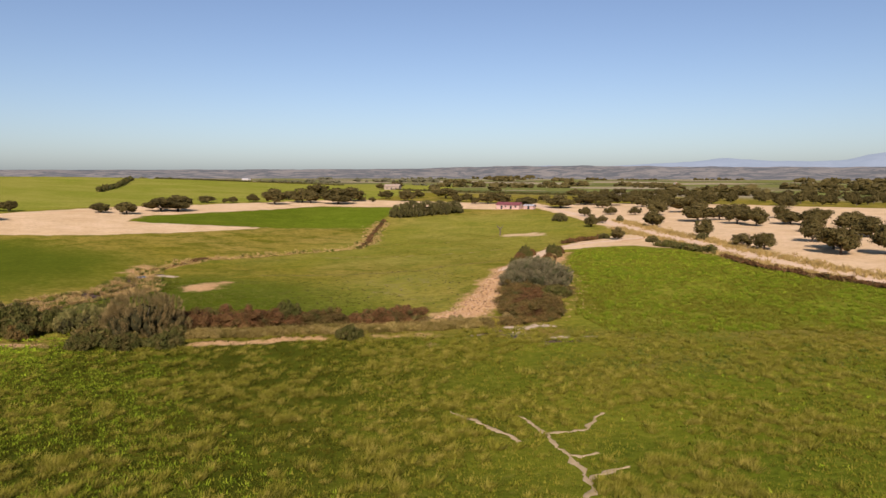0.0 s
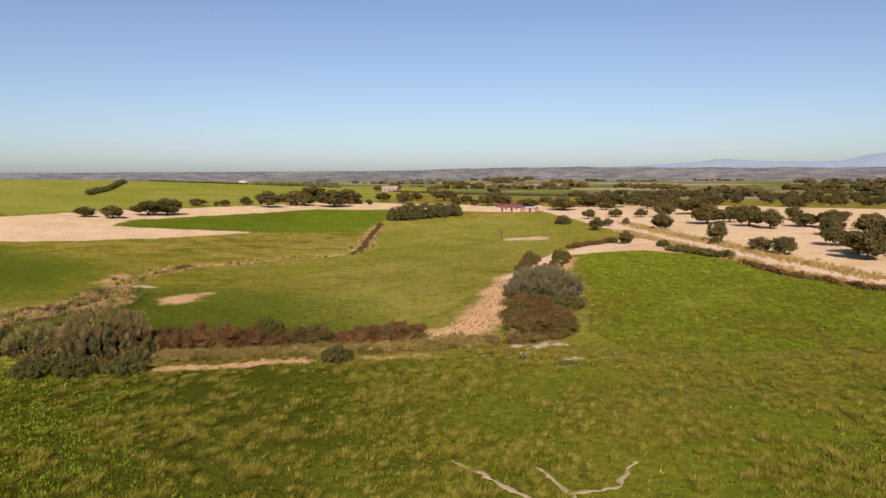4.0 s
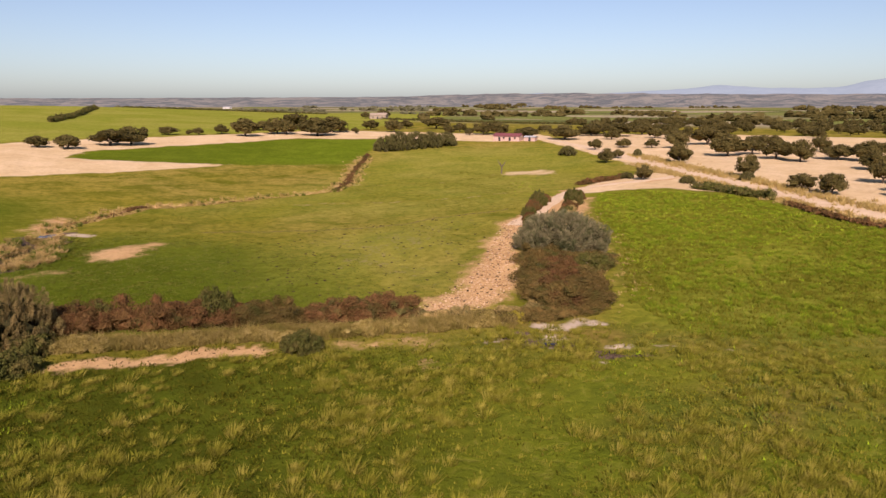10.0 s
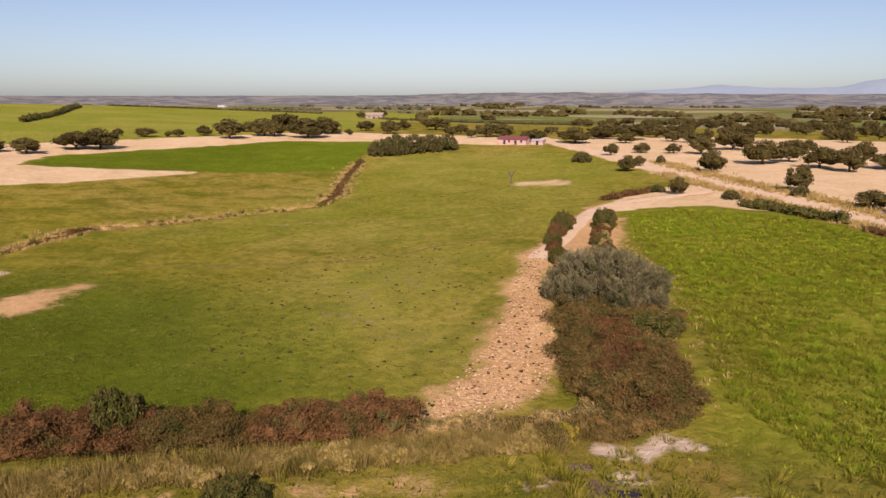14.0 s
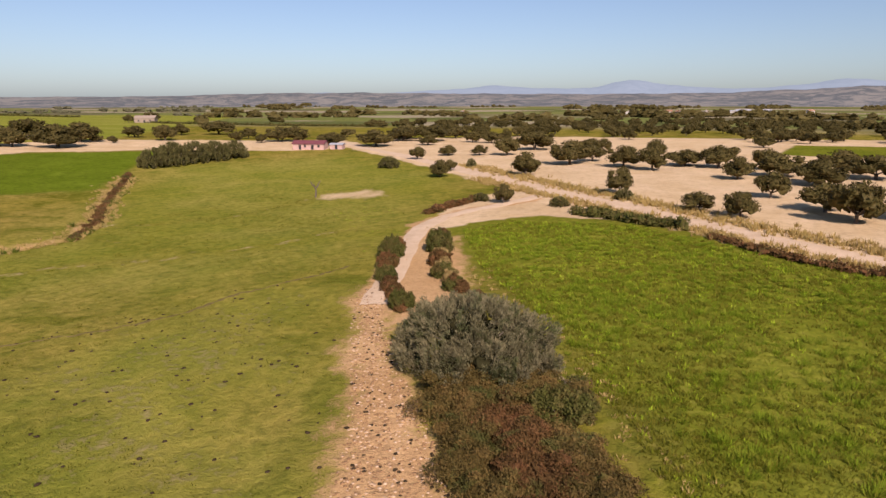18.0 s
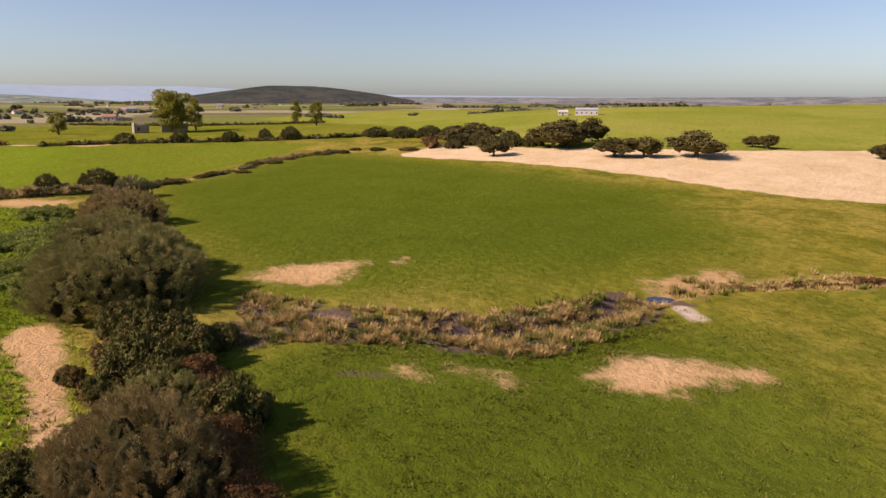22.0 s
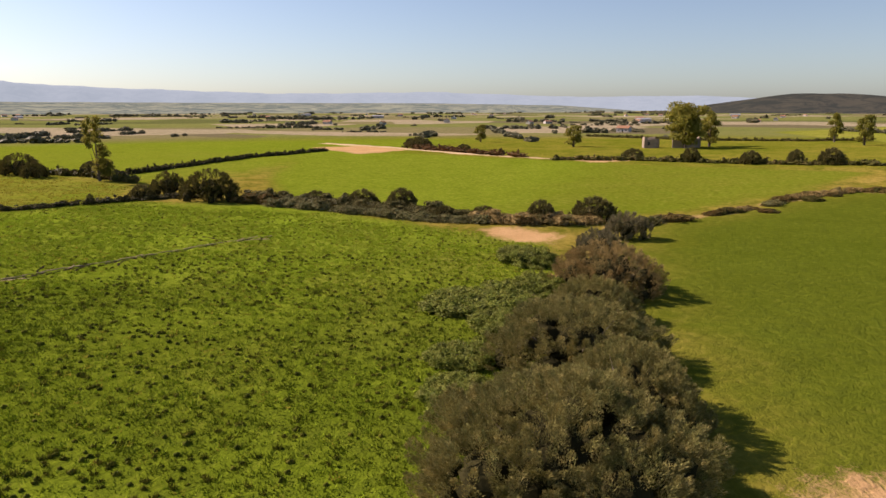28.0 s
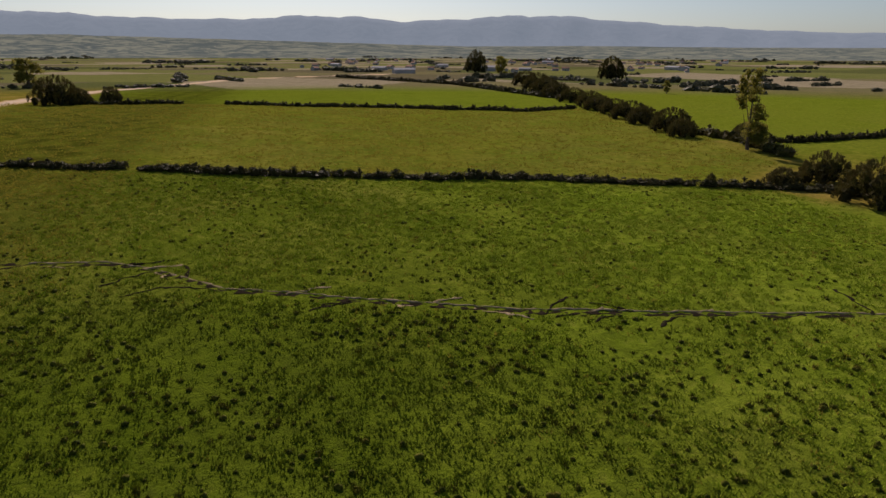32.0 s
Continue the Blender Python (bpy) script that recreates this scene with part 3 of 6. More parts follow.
PATCHES = [[(-49.9, 68.1), (-51.7, 73.3), (-52, 76.4), (-49.6, 79.1), (-47.3, 85), (-45.1, 83.4), (-45.9, 76.4), (-45.1, 71.9), (-47.8, 68.8)], [(-55.5, 54), (-53.5, 54.5), (-51.5, 57.5), (-52.5, 58)], [(-54.5, 59.5), (-53.5, 59.6), (-48.6, 61.8), (-49.5, 62.6)],
           [(-82.7, 43.3), (-86.6, 48.7), (-87.5, 57.6), (-85.3, 57.4), (-82.6, 55.3), (-77.0, 53.9), (-77.6, 50.5)], [(-85.4, 61), (-86.3, 63.9), (-84, 63.1), (-83.1, 61.2)], [(-161, -6), (-167, -1), (-164, 11), (-154, 11), (-151, 4)], [(-71, 88.2), (-67.5, 90), (-69, 97), (-72, 103), (-75, 99), (-73, 92)],
           [(-10.9, 38.9), (-7.4, 40.2), (-5.4, 40.6), (-5.3, 41.6), (-7.4, 41.5), (-11, 40.5)], [(-5, 41.2), (-2, 41.0), (-2.2, 42.3), (-5, 42.2)], [(-3.4, 35.2), (-2.1, 34.6), (-1.0, 35.6), (-2.2, 36.8)], [(-338, -164), (-362, -147), (-340, -108), (-309, -118)], [(-321, -33), (-331, -18), (-317, 4), (-304, -13)]]
FEED_PATCH = [(8, 180), (14, 174), (22, 171), (28, 175), (24, 185), (14, 187)]
HILLSIDE = [(-640, 60), (-330, 120), (-235, 125), (-205, 140), (-172, 182), (-152, 240), (-114, 298), (-84, 338), (-60, 350), (-40, 520), (-10, 980), (-900, 1400), (-1100, 300)]
SOUTH_FIELD = [(-24, -110), (-52, -106), (-80, -99), (-121, -95), (-148, -89), (-176, -110), (-184, -150), (-186, -235), (-112, -238), (-40, -248), (20, -260), (60, -125)]
SOUTH_CROP = [(-186, -240), (-160, -226), (-112, -240), (-40, -252), (10, -275), (10, -420), (-60, -480), (-190, -420), (-200, -300)]
WEST_CROP = [(-175, -60), (-172, -40), (-174, -12), (-184, 14), (-230, 50), (-276, 74), (-292, 36), (-307, -28), (-320, -98), (-302, -138), (-225, -102)]
GULLY = [(-176, 17), (-181, 22), (-192.6, 33), (-212, 45.5), (-231, 59), (-238, 80), (-232, 100)]
WEST_LANE = [(-372, -185), (-340, -105), (-322, -70), (-312, -25), (-316, -24), (-330, -68), (-350, -105), (-380, -180)]


TRAILS = [([(-47, 121), (-38, 126), (-30, 129), (-12, 130), (4, 134), (13, 139)], 0.62), ([(-31, 161), (-24, 160), (-6, 165), (10, 178), (22, 176)], 0.55), ([(-29, 152), (-20, 138), (-10, 131)], 0.5), ([(-33, 158), (-29, 163)], 0.8)]


WET_MEADOW = [(-75, 45), (-72, 80), (-80, 110), (-120, 125), (-200, 95), (-240, 70), (-180, 25), (-130, 28)]
NEAR_MEADOW = [(-62, 38), (-30, 44), (-8, 48), (-12, 60), (-18, 71), (-30, 82), (-40, 84), (-52, 88), (-64, 74)]


NORTH_MEADOW = [(-62, 112), (-8, 102), (12, 112), (24, 140), (50, 200), (30, 262), (-30, 250), (-36, 170), (-48, 130)]
MID_MEADOW = [(-60, 86), (-42, 74), (-20, 72), (0, 80), (6, 100), (-8, 106), (-62, 116)]
GRAZED = [(-20, 62), (-4, 54), (2, 66), (5, 90), (8, 104), (-4, 114), (-20, 100), (-28, 84)]


def deepness(x, y):
    """Where the sward is deep green rather than yellowed, 0 to 1."""
    start = grade(-x - 4 + 9 * ripple(x, y, 26, 1.0), 24) * grade(46 - y, 8) * grade(y + 50, 20)
    west = (0.12 + 0.25 * ripple(x, y, 34, 2.2)) * grade(x + 110, 30) + 0.95 * grade(y + 46, 18) * grade(-12 - y, 16) * grade(x + 98, 24) + 0.75 * grade(-66 - x + 8 * ripple(x, y, 19, 0.7), 14) * grade(y + 3, 14) * grade(x + 125, 20)
    side = 0.0 + 0.34 * ripple(x, y, 30, 0.6)
    meadow = grade(inside(x, y, NEAR_MEADOW) + 6 * ripple(x, y, 19, 1.1), 14)
    east = grade(x - 10, 24)
    near = np.clip(side, 0, 1) * east + (1 - east) * np.maximum(start * grade(x + 49, 12), np.clip(west, 0, 1) * grade(-34 - x, 30))
    return np.clip(np.where(y > 41, np.where(x > 12, side, 0.95 * meadow + 0.12), near), 0, 1)


def grade(v, soft):
    v = np.clip(v / soft * 0.5 + 0.5, 0, 1)
    return v * v * (3 - 2 * v)


def build_ground():
    xs = steps(-150, 70, 0.95, -420, 260, 3.0)
    ys = steps(-85, 170, 0.95, -330, 420, 3.0)
    gx, gy = np.meshgrid(xs, ys)
    x, y = gx.ravel(), gy.ravel()
    z = land(x, y)
    z -= 0.35 * grade(inside(x, y, MARSH), 4) + 0.25 * np.exp(-(course(x, y, [(3, 42.5), (8, 41), (13.5, 38.3), (19, 37)]) / 1.5) ** 2)
    z -= 0.5 * np.exp(-(course(x, y, STREAM_BED) / 4) ** 2)
    near = (np.abs(x + 40) < 130) & (np.abs(y - 40) < 150)
    z += np.where(near, 0.035 * ripple(x, y, 3.1, 1.0), 0)
    nx, ny = len(xs), len(ys)
    i = np.arange(nx * ny).reshape(ny, nx)
    faces = np.stack([i[:-1, :-1], i[:-1, 1:], i[1:, 1:], i[1:, :-1]], -1).reshape(-1, 4)
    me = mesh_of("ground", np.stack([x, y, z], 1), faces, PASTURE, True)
    wx, wy = x + 1.1 * ripple(x, y, 14, 0.4) + 0.5 * ripple(x, y, 4.1, 2.0), y + 1.1 * ripple(x, y, 13, 3.1) + 0.5 * ripple(x, y, 3.7, 5.0)
    dry, lush, crop, hill, earth, mud, pale, sorrel = (np.zeros(len(x)) for _ in range(8))
    lush = np.maximum(grade(inside(wx, wy, RIGHT_FIELD), 3), grade(inside(wx, wy, WEST_FIELD), 3))
    lush = np.maximum(lush, grade(inside(x, y, MEADOW_EAST), 3))
    lush = np.maximum(lush, 0.7 * grade(7 - course(wx, wy, [(-58, 42), (-54, 55), (-48, 66), (-50, 78)]), 6))
    lush = np.maximum(lush, 0.6 * grade(9 - course(wx, wy, [(-80, 48), (-76, 66), (-75, 84), (-90, 110)]), 10))
    crop = 1.0 * grade(inside(wx, wy, CROP_FIELD), 2)
    crop = np.maximum(crop, 0.45 * grade(inside(wx, wy, SOUTH_CROP), 4))
    lush = np.maximum(lush, 0.75 * grade(inside(wx, wy, WEST_CROP), 3))
    dry = np.maximum(grade(inside(wx, wy, STUBBLE), 2.0), grade(inside(wx, wy, DEHESA), 4)) * (1 - grade(inside(x, y, MEADOW_EAST), 3))
    dry = np.maximum(dry, grade(inside(wx, wy, JUNCTION), 2))
    dry = np.maximum(dry, 0.7 * grade(inside(wx, wy, WEST_LANE), 3))
    dry = np.maximum(dry, grade(5.5 - course(wx, wy, ROAD), 3))
    dry = np.maximum(dry, grade(6 - course(wx, wy, ROAD_SOUTH), 4))
    for t, k in TRAILS:
        dry = np.maximum(dry, 0.78 * k * grade(1.1 - course(wx, wy, t) + 0.9 * ripple(x, y, 7, 0.8), 2.4))
    dry = np.maximum(dry, 0.33 * grade(inside(wx, wy, GRAZED) + 5 * ripple(x, y, 16, 2.0), 14))
    dry = np.maximum(dry, 0.62 * grade(inside(wx, wy, FEED_PATCH) + 1.5 * ripple(x, y, 6, 0.3), 4))
    lush = np.maximum(lush, 0.85 * grade(inside(wx, wy, WET_MEADOW), 12))
    lush = np.maximum(lush, 0.8 * grade(inside(wx, wy, NEAR_MEADOW) + 4 * ripple(x, y, 17, 1.1), 10))
    lush = np.maximum(lush, 0.8 * grade(-290 - x, 20) * (y < 170))
    crop = np.maximum(crop, np.where(y > 41, np.where(x > -64, 0.95, 0.3), np.where(x > -50, 0.85, 0.95)) * deepness(x, y) * np.clip(lush + 0.3 * (y > 41), 0, 1))
    crop = np.maximum(crop, (0.6 + 0.3 * grade(-82 - x + 6 * ripple(x, y, 23, 0.5), 14)) * grade(inside(wx, wy, WET_MEADOW), 12))
    crop *= 1 - dry
    earth = np.maximum(grade(inside(wx, wy, NEAR_STRIP) + 0.3 * ripple(x, y, 2.4, 0.5), 0.8), grade(inside(wx, wy, TRACK_END) + 0.7 * ripple(x, y, 3.2, 0.9), 3.0))
    earth = np.maximum(earth, 0.9 * grade(inside(wx, wy, LANE_MOUTH) + 0.6 * ripple(x, y, 3.0, 1.9), 2.4))
    earth = np.maximum(earth, grade(inside(x, y, STREAM_BANK) + 0.5 * ripple(x, y, 2.4, 0.6), 1.2))
    earth = np.maximum(earth, grade(2.2 - course(wx, wy, LANE[3:]), 1.2))
    for p in PATCHES:
        earth = np.maximum(earth, grade(inside(wx, wy, p) + 0.8 * ripple(x, y, 2.6, 1.7), 3.0) * 0.9)
    earth = np.maximum(earth, 0.75 * grade(2.2 - course(wx, wy, DITCH[4:]), 2))
    earth = np.maximum(earth, 0.75 * grade(0.9 - course(wx, wy, GULLY) + 3.0 * ripple(x, y, 11, 0.4), 3))
    mud = grade(inside(wx, wy, MARSH) - 0.2, 2) * grade(ripple(x, y, 5, 0.2) + 0.45, 0.5)
    sump = 0.62 * grade(0.9 - course(wx, wy, [(-55, 50.4), (-54.2, 52.2), (-53.2, 54.4)]) + 0.5 * ripple(x, y, 2.2, 0.4), 1.6)
    for p, r in (([(4.6, 42.4), (6.4, 43.0)], 0.55), ([(6.8, 41.0), (8.4, 40.3), (10.8, 40.2)], 0.75), ([(12.8, 37.2), (13.6, 38.0)], 0.85), ([(10.8, 40.0), (12.6, 38.2)], 0.25), ([(13.6, 37.6), (17, 37.4)], 0.2)):
        mud = np.maximum(mud, 0.95 * grade(r - course(x, y, p), 0.9))
    mud = np.maximum(mud, sump)
    pale = np.zeros(len(x))
    for p, r in (([(2.9, 41.5), (4.2, 42.0)], 0.6), ([(8.4, 42.2), (9.8, 41.6)], 0.7), ([(7.8, 45.4), (10.2, 44.2), (12.4, 46.4), (13.8, 45.4)], 0.8), ([(13.6, 39.6), (15.2, 39.2)], 0.5), ([(11.6, 36.2), (12.4, 36.0)], 0.5), ([(6.0, 41.0), (7.4, 40.0), (10, 39.2)], 0.3), ([(15, 40), (24, 38.6)], 0.1), ([(-62.3, 86.6), (-59.2, 86.1)], 1.2)):
        pale = np.maximum(pale, 0.85 * grade(r - course(x, y, p), 1.0))
    pale = np.maximum(pale, 0.55 * grade(inside(wx, wy, MARSH), 1.5) * (1 - mud))
    mud = np.maximum(mud, grade(0.7 - course(wx, wy, [(-66, 85), (-63.5, 87)]), 0.9))
    sorrel = np.maximum(np.clip(0.2 + 0.6 * ripple(x, y, 46, 0.7), 0, 0.7) * grade(inside(wx, wy, SOUTH_FIELD), 4), 0.7 * grade(3.5 - course(wx, wy, [(3, 40.5), (16, 41), (30, 40), (60, 39)]), 3))
    sorrel = np.maximum(sorrel, 0.9 * grade(2.4 - course(x, y, [(-44, 38), (-30, 40.4), (-16, 43.6), (-4, 45.6), (9, 47.6)]), 2))
    sorrel = np.maximum(sorrel, 0.75 * grade(4.2 - course(wx, wy, [(15.5, 24.5), (22, 26), (26, 28)]) + 1.5 * ripple(x, y, 5, 0.6), 5))
    sorrel = np.maximum(sorrel, 0.6 * grade(2.0 - course(wx, wy, [(20, 60), (22, 78), (24, 104)]), 2))
    hill = np.maximum(grade(inside(wx, wy, HILLSIDE), 6) * (1 - dry), 0.14 * grade(inside(wx, wy, CROP_FIELD), 2))
    hill = np.maximum(hill, 0.75 * grade(-x - 105, 40) * lush * (x > -180) * grade(18 - y, 14))
    hill = np.maximum(hill, 0.15 * grade(inside(wx, wy, WEST_CROP), 4))
    hill = np.maximum(hill, 0.6 * grade(inside(wx, wy, NORTH_MEADOW), 16) * (1 - dry))
    hill = np.maximum(hill, 0.6 * grade(inside(wx, wy, GRAZED) + 3 * ripple(x, y, 15, 1.4), 16))
    hill = np.maximum(hill, 0.18 * grade(inside(wx, wy, MID_MEADOW) + 4 * ripple(x, y, 18, 0.3), 16) * (1 - dry))
    hill = np.maximum(hill, 0.6 * grade(-40 - y, 16) * lush * (x > -180) * grade(-x - 10, 30) * (y > -110))
    hill = np.maximum(hill, 0.55 * grade(inside(wx, wy, RIGHT_FIELD) - 3, 6) * (0.6 + 0.4 * ripple(x, y, 30, 1)))
    vivid = grade(inside(wx, wy, WEST_FIELD), 6) * grade(-48 - x, 18) * (0.75 + 0.35 * ripple(x, y, 24, 1.4))
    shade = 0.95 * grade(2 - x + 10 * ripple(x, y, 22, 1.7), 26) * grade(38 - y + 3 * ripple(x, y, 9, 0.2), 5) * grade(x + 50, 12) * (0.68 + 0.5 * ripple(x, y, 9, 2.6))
    vivid = np.maximum(vivid, 0.6 * np.maximum(grade(inside(wx, wy, CROP_FIELD), 2), grade(inside(wx, wy, WEST_CROP), 4)))
    vivid = np.maximum(vivid, np.maximum(0.38 * grade(inside(wx, wy, SOUTH_FIELD), 5), 0.62 * grade(inside(wx, wy, SOUTH_CROP), 5)))
    vivid = np.maximum(vivid, 0.6 * grade(-112 - y, 20) * grade(-186 - x, 8) * grade(460 - np.hypot(x, y), 40))
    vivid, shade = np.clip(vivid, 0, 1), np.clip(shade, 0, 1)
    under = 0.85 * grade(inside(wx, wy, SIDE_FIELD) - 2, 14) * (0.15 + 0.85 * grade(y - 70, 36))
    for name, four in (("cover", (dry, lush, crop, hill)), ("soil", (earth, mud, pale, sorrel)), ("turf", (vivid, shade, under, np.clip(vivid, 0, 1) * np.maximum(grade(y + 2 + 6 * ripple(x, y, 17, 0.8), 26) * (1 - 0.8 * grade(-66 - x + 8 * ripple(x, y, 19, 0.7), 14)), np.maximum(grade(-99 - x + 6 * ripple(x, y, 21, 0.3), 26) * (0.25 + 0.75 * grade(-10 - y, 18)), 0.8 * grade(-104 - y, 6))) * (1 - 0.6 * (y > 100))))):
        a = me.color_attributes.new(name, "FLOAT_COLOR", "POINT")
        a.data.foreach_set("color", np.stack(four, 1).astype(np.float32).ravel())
    return tagged(new("ground", me), "rolling green autumn pasture with bare tan earth patches", "ground", kind="structure")


build_ground()


def strip(name, pts, width, material, label, lift=0.05):
    """A worn track laid along a line, with two wheel ruts and a low crown between them."""
    line = []
    for (ax, ay), (bx, by) in zip(pts, pts[1:]):
        n = max(2, int(math.hypot(bx - ax, by - ay) / 3))
        line += [(ax + (bx - ax) * k / n, ay + (by - ay) * k / n) for k in range(n)]
    line = np.array(line + [pts[-1]])
    for _ in range(6):
        line[1:-1] = (line[:-2] + 2 * line[1:-1] + line[2:]) / 4
    way = np.gradient(line, axis=0)
    way /= np.linalg.norm(way, axis=1, keepdims=True)
    side = np.stack([way[:, 1], -way[:, 0]], 1)
    across = np.array([-1, -0.8, -0.5, -0.25, 0, 0.25, 0.5, 0.8, 1.0])
    sink = np.array([-0.12, 0.0, -0.05, 0.0, 0.04, 0.0, -0.05, 0.0, -0.12])
    wob = 1 + 0.16 * ripple(line[:, 0], line[:, 1], 9, 1.3)
    at = line[:, None, :] + side[:, None, :] * across[None, :, None] * (width / 2 * wob)[:, None, None]
    z = land(at[..., 0], at[..., 1]) + lift + sink
    v = np.concatenate([at, z[..., None]], -1).reshape(-1, 3)
    i = np.arange(len(v)).reshape(len(line), 9)
    f = np.stack([i[:-1, :-1], i[:-1, 1:], i[1:, 1:], i[1:, :-1]], -1).reshape(-1, 4)
    return tagged(new(name, mesh_of(name, v, f, material, True)), label, "track", kind="structure")


strip("road", ROAD, 5.2, SANDY, "pale sandy farm road with worn wheel ruts", 0.09)
strip("lane", LANE[3:], 3.4, SANDY, "narrow sandy lane between bramble hedges", 0.07)
strip("road", ROAD_SOUTH, 6.0, SANDY, "pale dirt road across the pastures", 0.1)


def rill(pts, width, material, label, name="dry_rill", lift=0.07, seed=1, least=0.04, wind=0.35):
    """A thin winding thread of bare silt or mud, ragged in width and broken in places."""
    line = []
    for (ax, ay), (bx, by) in zip(pts, pts[1:]):
        n = max(2, int(math.hypot(bx - ax, by - ay) / 0.35))
        line += [(ax + (bx - ax) * k / n, ay + (by - ay) * k / n) for k in range(n)]
    line = np.array(line + [pts[-1]], float)
    line += np.stack([wind * ripple(line[:, 0], line[:, 1], 2.6, 1.0 + seed), wind * ripple(line[:, 0], line[:, 1], 2.3, 4.0 + seed)], 1)
    way = np.gradient(line, axis=0)
    way /= np.linalg.norm(way, axis=1, keepdims=True) + 1e-9
    side = np.stack([way[:, 1], -way[:, 0]], 1)
    half = width / 2 * np.clip(0.75 + 1.1 * ripple(line[:, 0], line[:, 1], 1.5, 0.5 + seed), least, 1.7)
    at = np.stack([line + side * (half * s)[:, None] for s in (-1.0, -0.4, 0.4, 1.0)], 1)
    z = land(at[..., 0], at[..., 1]) + lift + np.array([-0.05, 0.0, 0.0, -0.05])
    v = np.concatenate([at, z[..., None]], -1).reshape(-1, 3)
    i = np.arange(len(v)).reshape(len(line), 4)
    f = np.stack([i[:-1, :-1], i[:-1, 1:], i[1:, 1:], i[1:, :-1]], -1).reshape(-1, 4)
    return tagged(new(name, mesh_of(name, v, f, material, True)), label, "rill", kind="structure")


for k, t in enumerate(TRICKLES[:5]):
    rill(t, 0.42, RILL, "pale dry rill washed into the pasture", seed=k)
for k, t in enumerate(TRICKLES[5:]):
    rill(t, 0.3, WETMUD, "thin wet furrow feeding the drain", "furrow", seed=k)
rill(DRAIN, 0.62, WETMUD, "thin muddy drain winding through the pasture", "furrow", 0.09, 3, 0.3, 0.12)
rill([(x + 0.2, y - 0.62) for x, y in DRAIN[1:]], 0.2, RILL, "thin pale silt edge beside the drain", "dry_rill", 0.08, 8, 0.04, 0.12)
rill([(-44, 93), (-25, 95.8), (-19, 96.8), (-12, 99.8), (-5, 105.7), (4, 109.7), (9, 113)], 0.5, TRAMPLED, "faint trodden cattle path across the meadow", "footpath", 0.06, 5)
# short feathery side furrows along the drain
gen = np.random.default_rng(77)
for k in range(34):
    a = int(gen.integers(1, len(DRAIN) - 1))
    s = gen.random()
    x, y = (DRAIN[a][i] + s * (DRAIN[a + 1][i] - DRAIN[a][i]) for i in (0, 1))
    way = math.atan2(DRAIN[a + 1][1] - DRAIN[a][1], DRAIN[a + 1][0] - DRAIN[a][0]) + gen.choice([-1, 1]) * gen.uniform(0.25, 0.7) + (math.pi if k % 4 == 0 else 0)
    r = gen.uniform(1.5, 4.5)
    rill([(x, y), (x + r * math.cos(way), y + r * math.sin(way))], 0.3, (WETMUD, RILL)[k % 2], "short feathery furrow beside the drain", "furrow", 0.08, k)


def patch(x, y, a, b, turn, material, label, seed, lift=0.06, ragged=0.35):
    """A small ragged patch of bare ground lying on the turf."""
    g = np.random.default_rng(seed)
    t = np.arange(44) * 2 * math.pi / 44
    r = 1 + ragged * (np.sin(3 * t + seed) + 0.8 * np.sin(7 * t + 2 * seed) + 0.7 * np.sin(13 * t + 3 * seed)) * 0.5 + 0.12 * g.normal(size=44)
    r = np.clip(r, 0.2, 2.0)
    rings = []
    for k in (0.05, 0.5, 0.85, 1.0):
        u, v = a * r * k * np.cos(t), b * r * k * np.sin(t)
        px, py = x + u * math.cos(turn) - v * math.sin(turn), y + u * math.sin(turn) + v * math.cos(turn)
        rings.append(np.stack([px, py, land(px, py) + (lift if k < 0.9 else -0.04)], 1))
    v = np.concatenate(rings)
    i = np.arange(len(v)).reshape(4, 44)
    j = np.roll(i, -1, 1)
    f = np.stack([i[:-1], i[1:], j[1:], j[:-1]], -1).reshape(-1, 4)
    return tagged(new("bare_patch", mesh_of("bare_patch", v, f, material, True)), label, "bare ground", kind="structure")


for k, (x, y, a, b, turn) in enumerate(((19.2, 73.0, 1.3, 0.5, 1.8), (19.7, 70.8, 0.9, 0.4, 1.6))):
    patch(x, y, a, b, turn, PALEMUD, "pale dry twigs and dust beside the sallow", k, 0.05, 0.6)
for k, (x, y, a, b, turn) in enumerate(((-60.5, 58, 2.0, 0.8, 0.8), (-62, 63, 2.2, 0.7, 1.2), (-60, 69, 2.4, 0.8, 1.0), (-58.5, 74, 1.8, 0.7, 1.1), (-66, 49, 2.0, 0.8, 0.6), (-70, 45, 1.8, 0.7, 0.4), (-64.5, 54, 1.5, 0.6, 0.9))):
    patch(x, y, a, b, turn, PURPLEMUD, "wet dark mud between the reeds", k + 40, -0.22, 0.6)


def pool(outline, z, label):
    """A sheet of still water in its hollow."""
    n = len(outline)
    cx, cy = np.mean(outline, axis=0)
    v = [(cx, cy, z)] + [(cx + (px - cx) * k, cy + (py - cy) * k, z) for px, py in outline for k in (1.0,)]
    me = bpy.data.meshes.new("pool")
    me.from_pydata(v, [], [(0, i + 1, (i + 1) % n + 1) for i in range(n)])
    me.materials.append(WATER)
    return tagged(new("water", me), label, "water", kind="structure")


def round_pool(x, y, a, b, turn, label, lift=0.02):
    pts = []
    for k in range(18):
        t = 2 * math.pi * k / 18
        r = 1 + 0.2 * math.sin(3 * t + x) + 0.12 * math.sin(5 * t + y)
        u, v = a * r * math.cos(t), b * r * math.sin(t)
        pts.append((x + u * math.cos(turn) - v * math.sin(turn), y + u * math.sin(turn) + v * math.cos(turn)))
    z = float(np.min(land([p[0] for p in pts], [p[1] for p in pts]))) + lift
    return pool(pts, z, label)


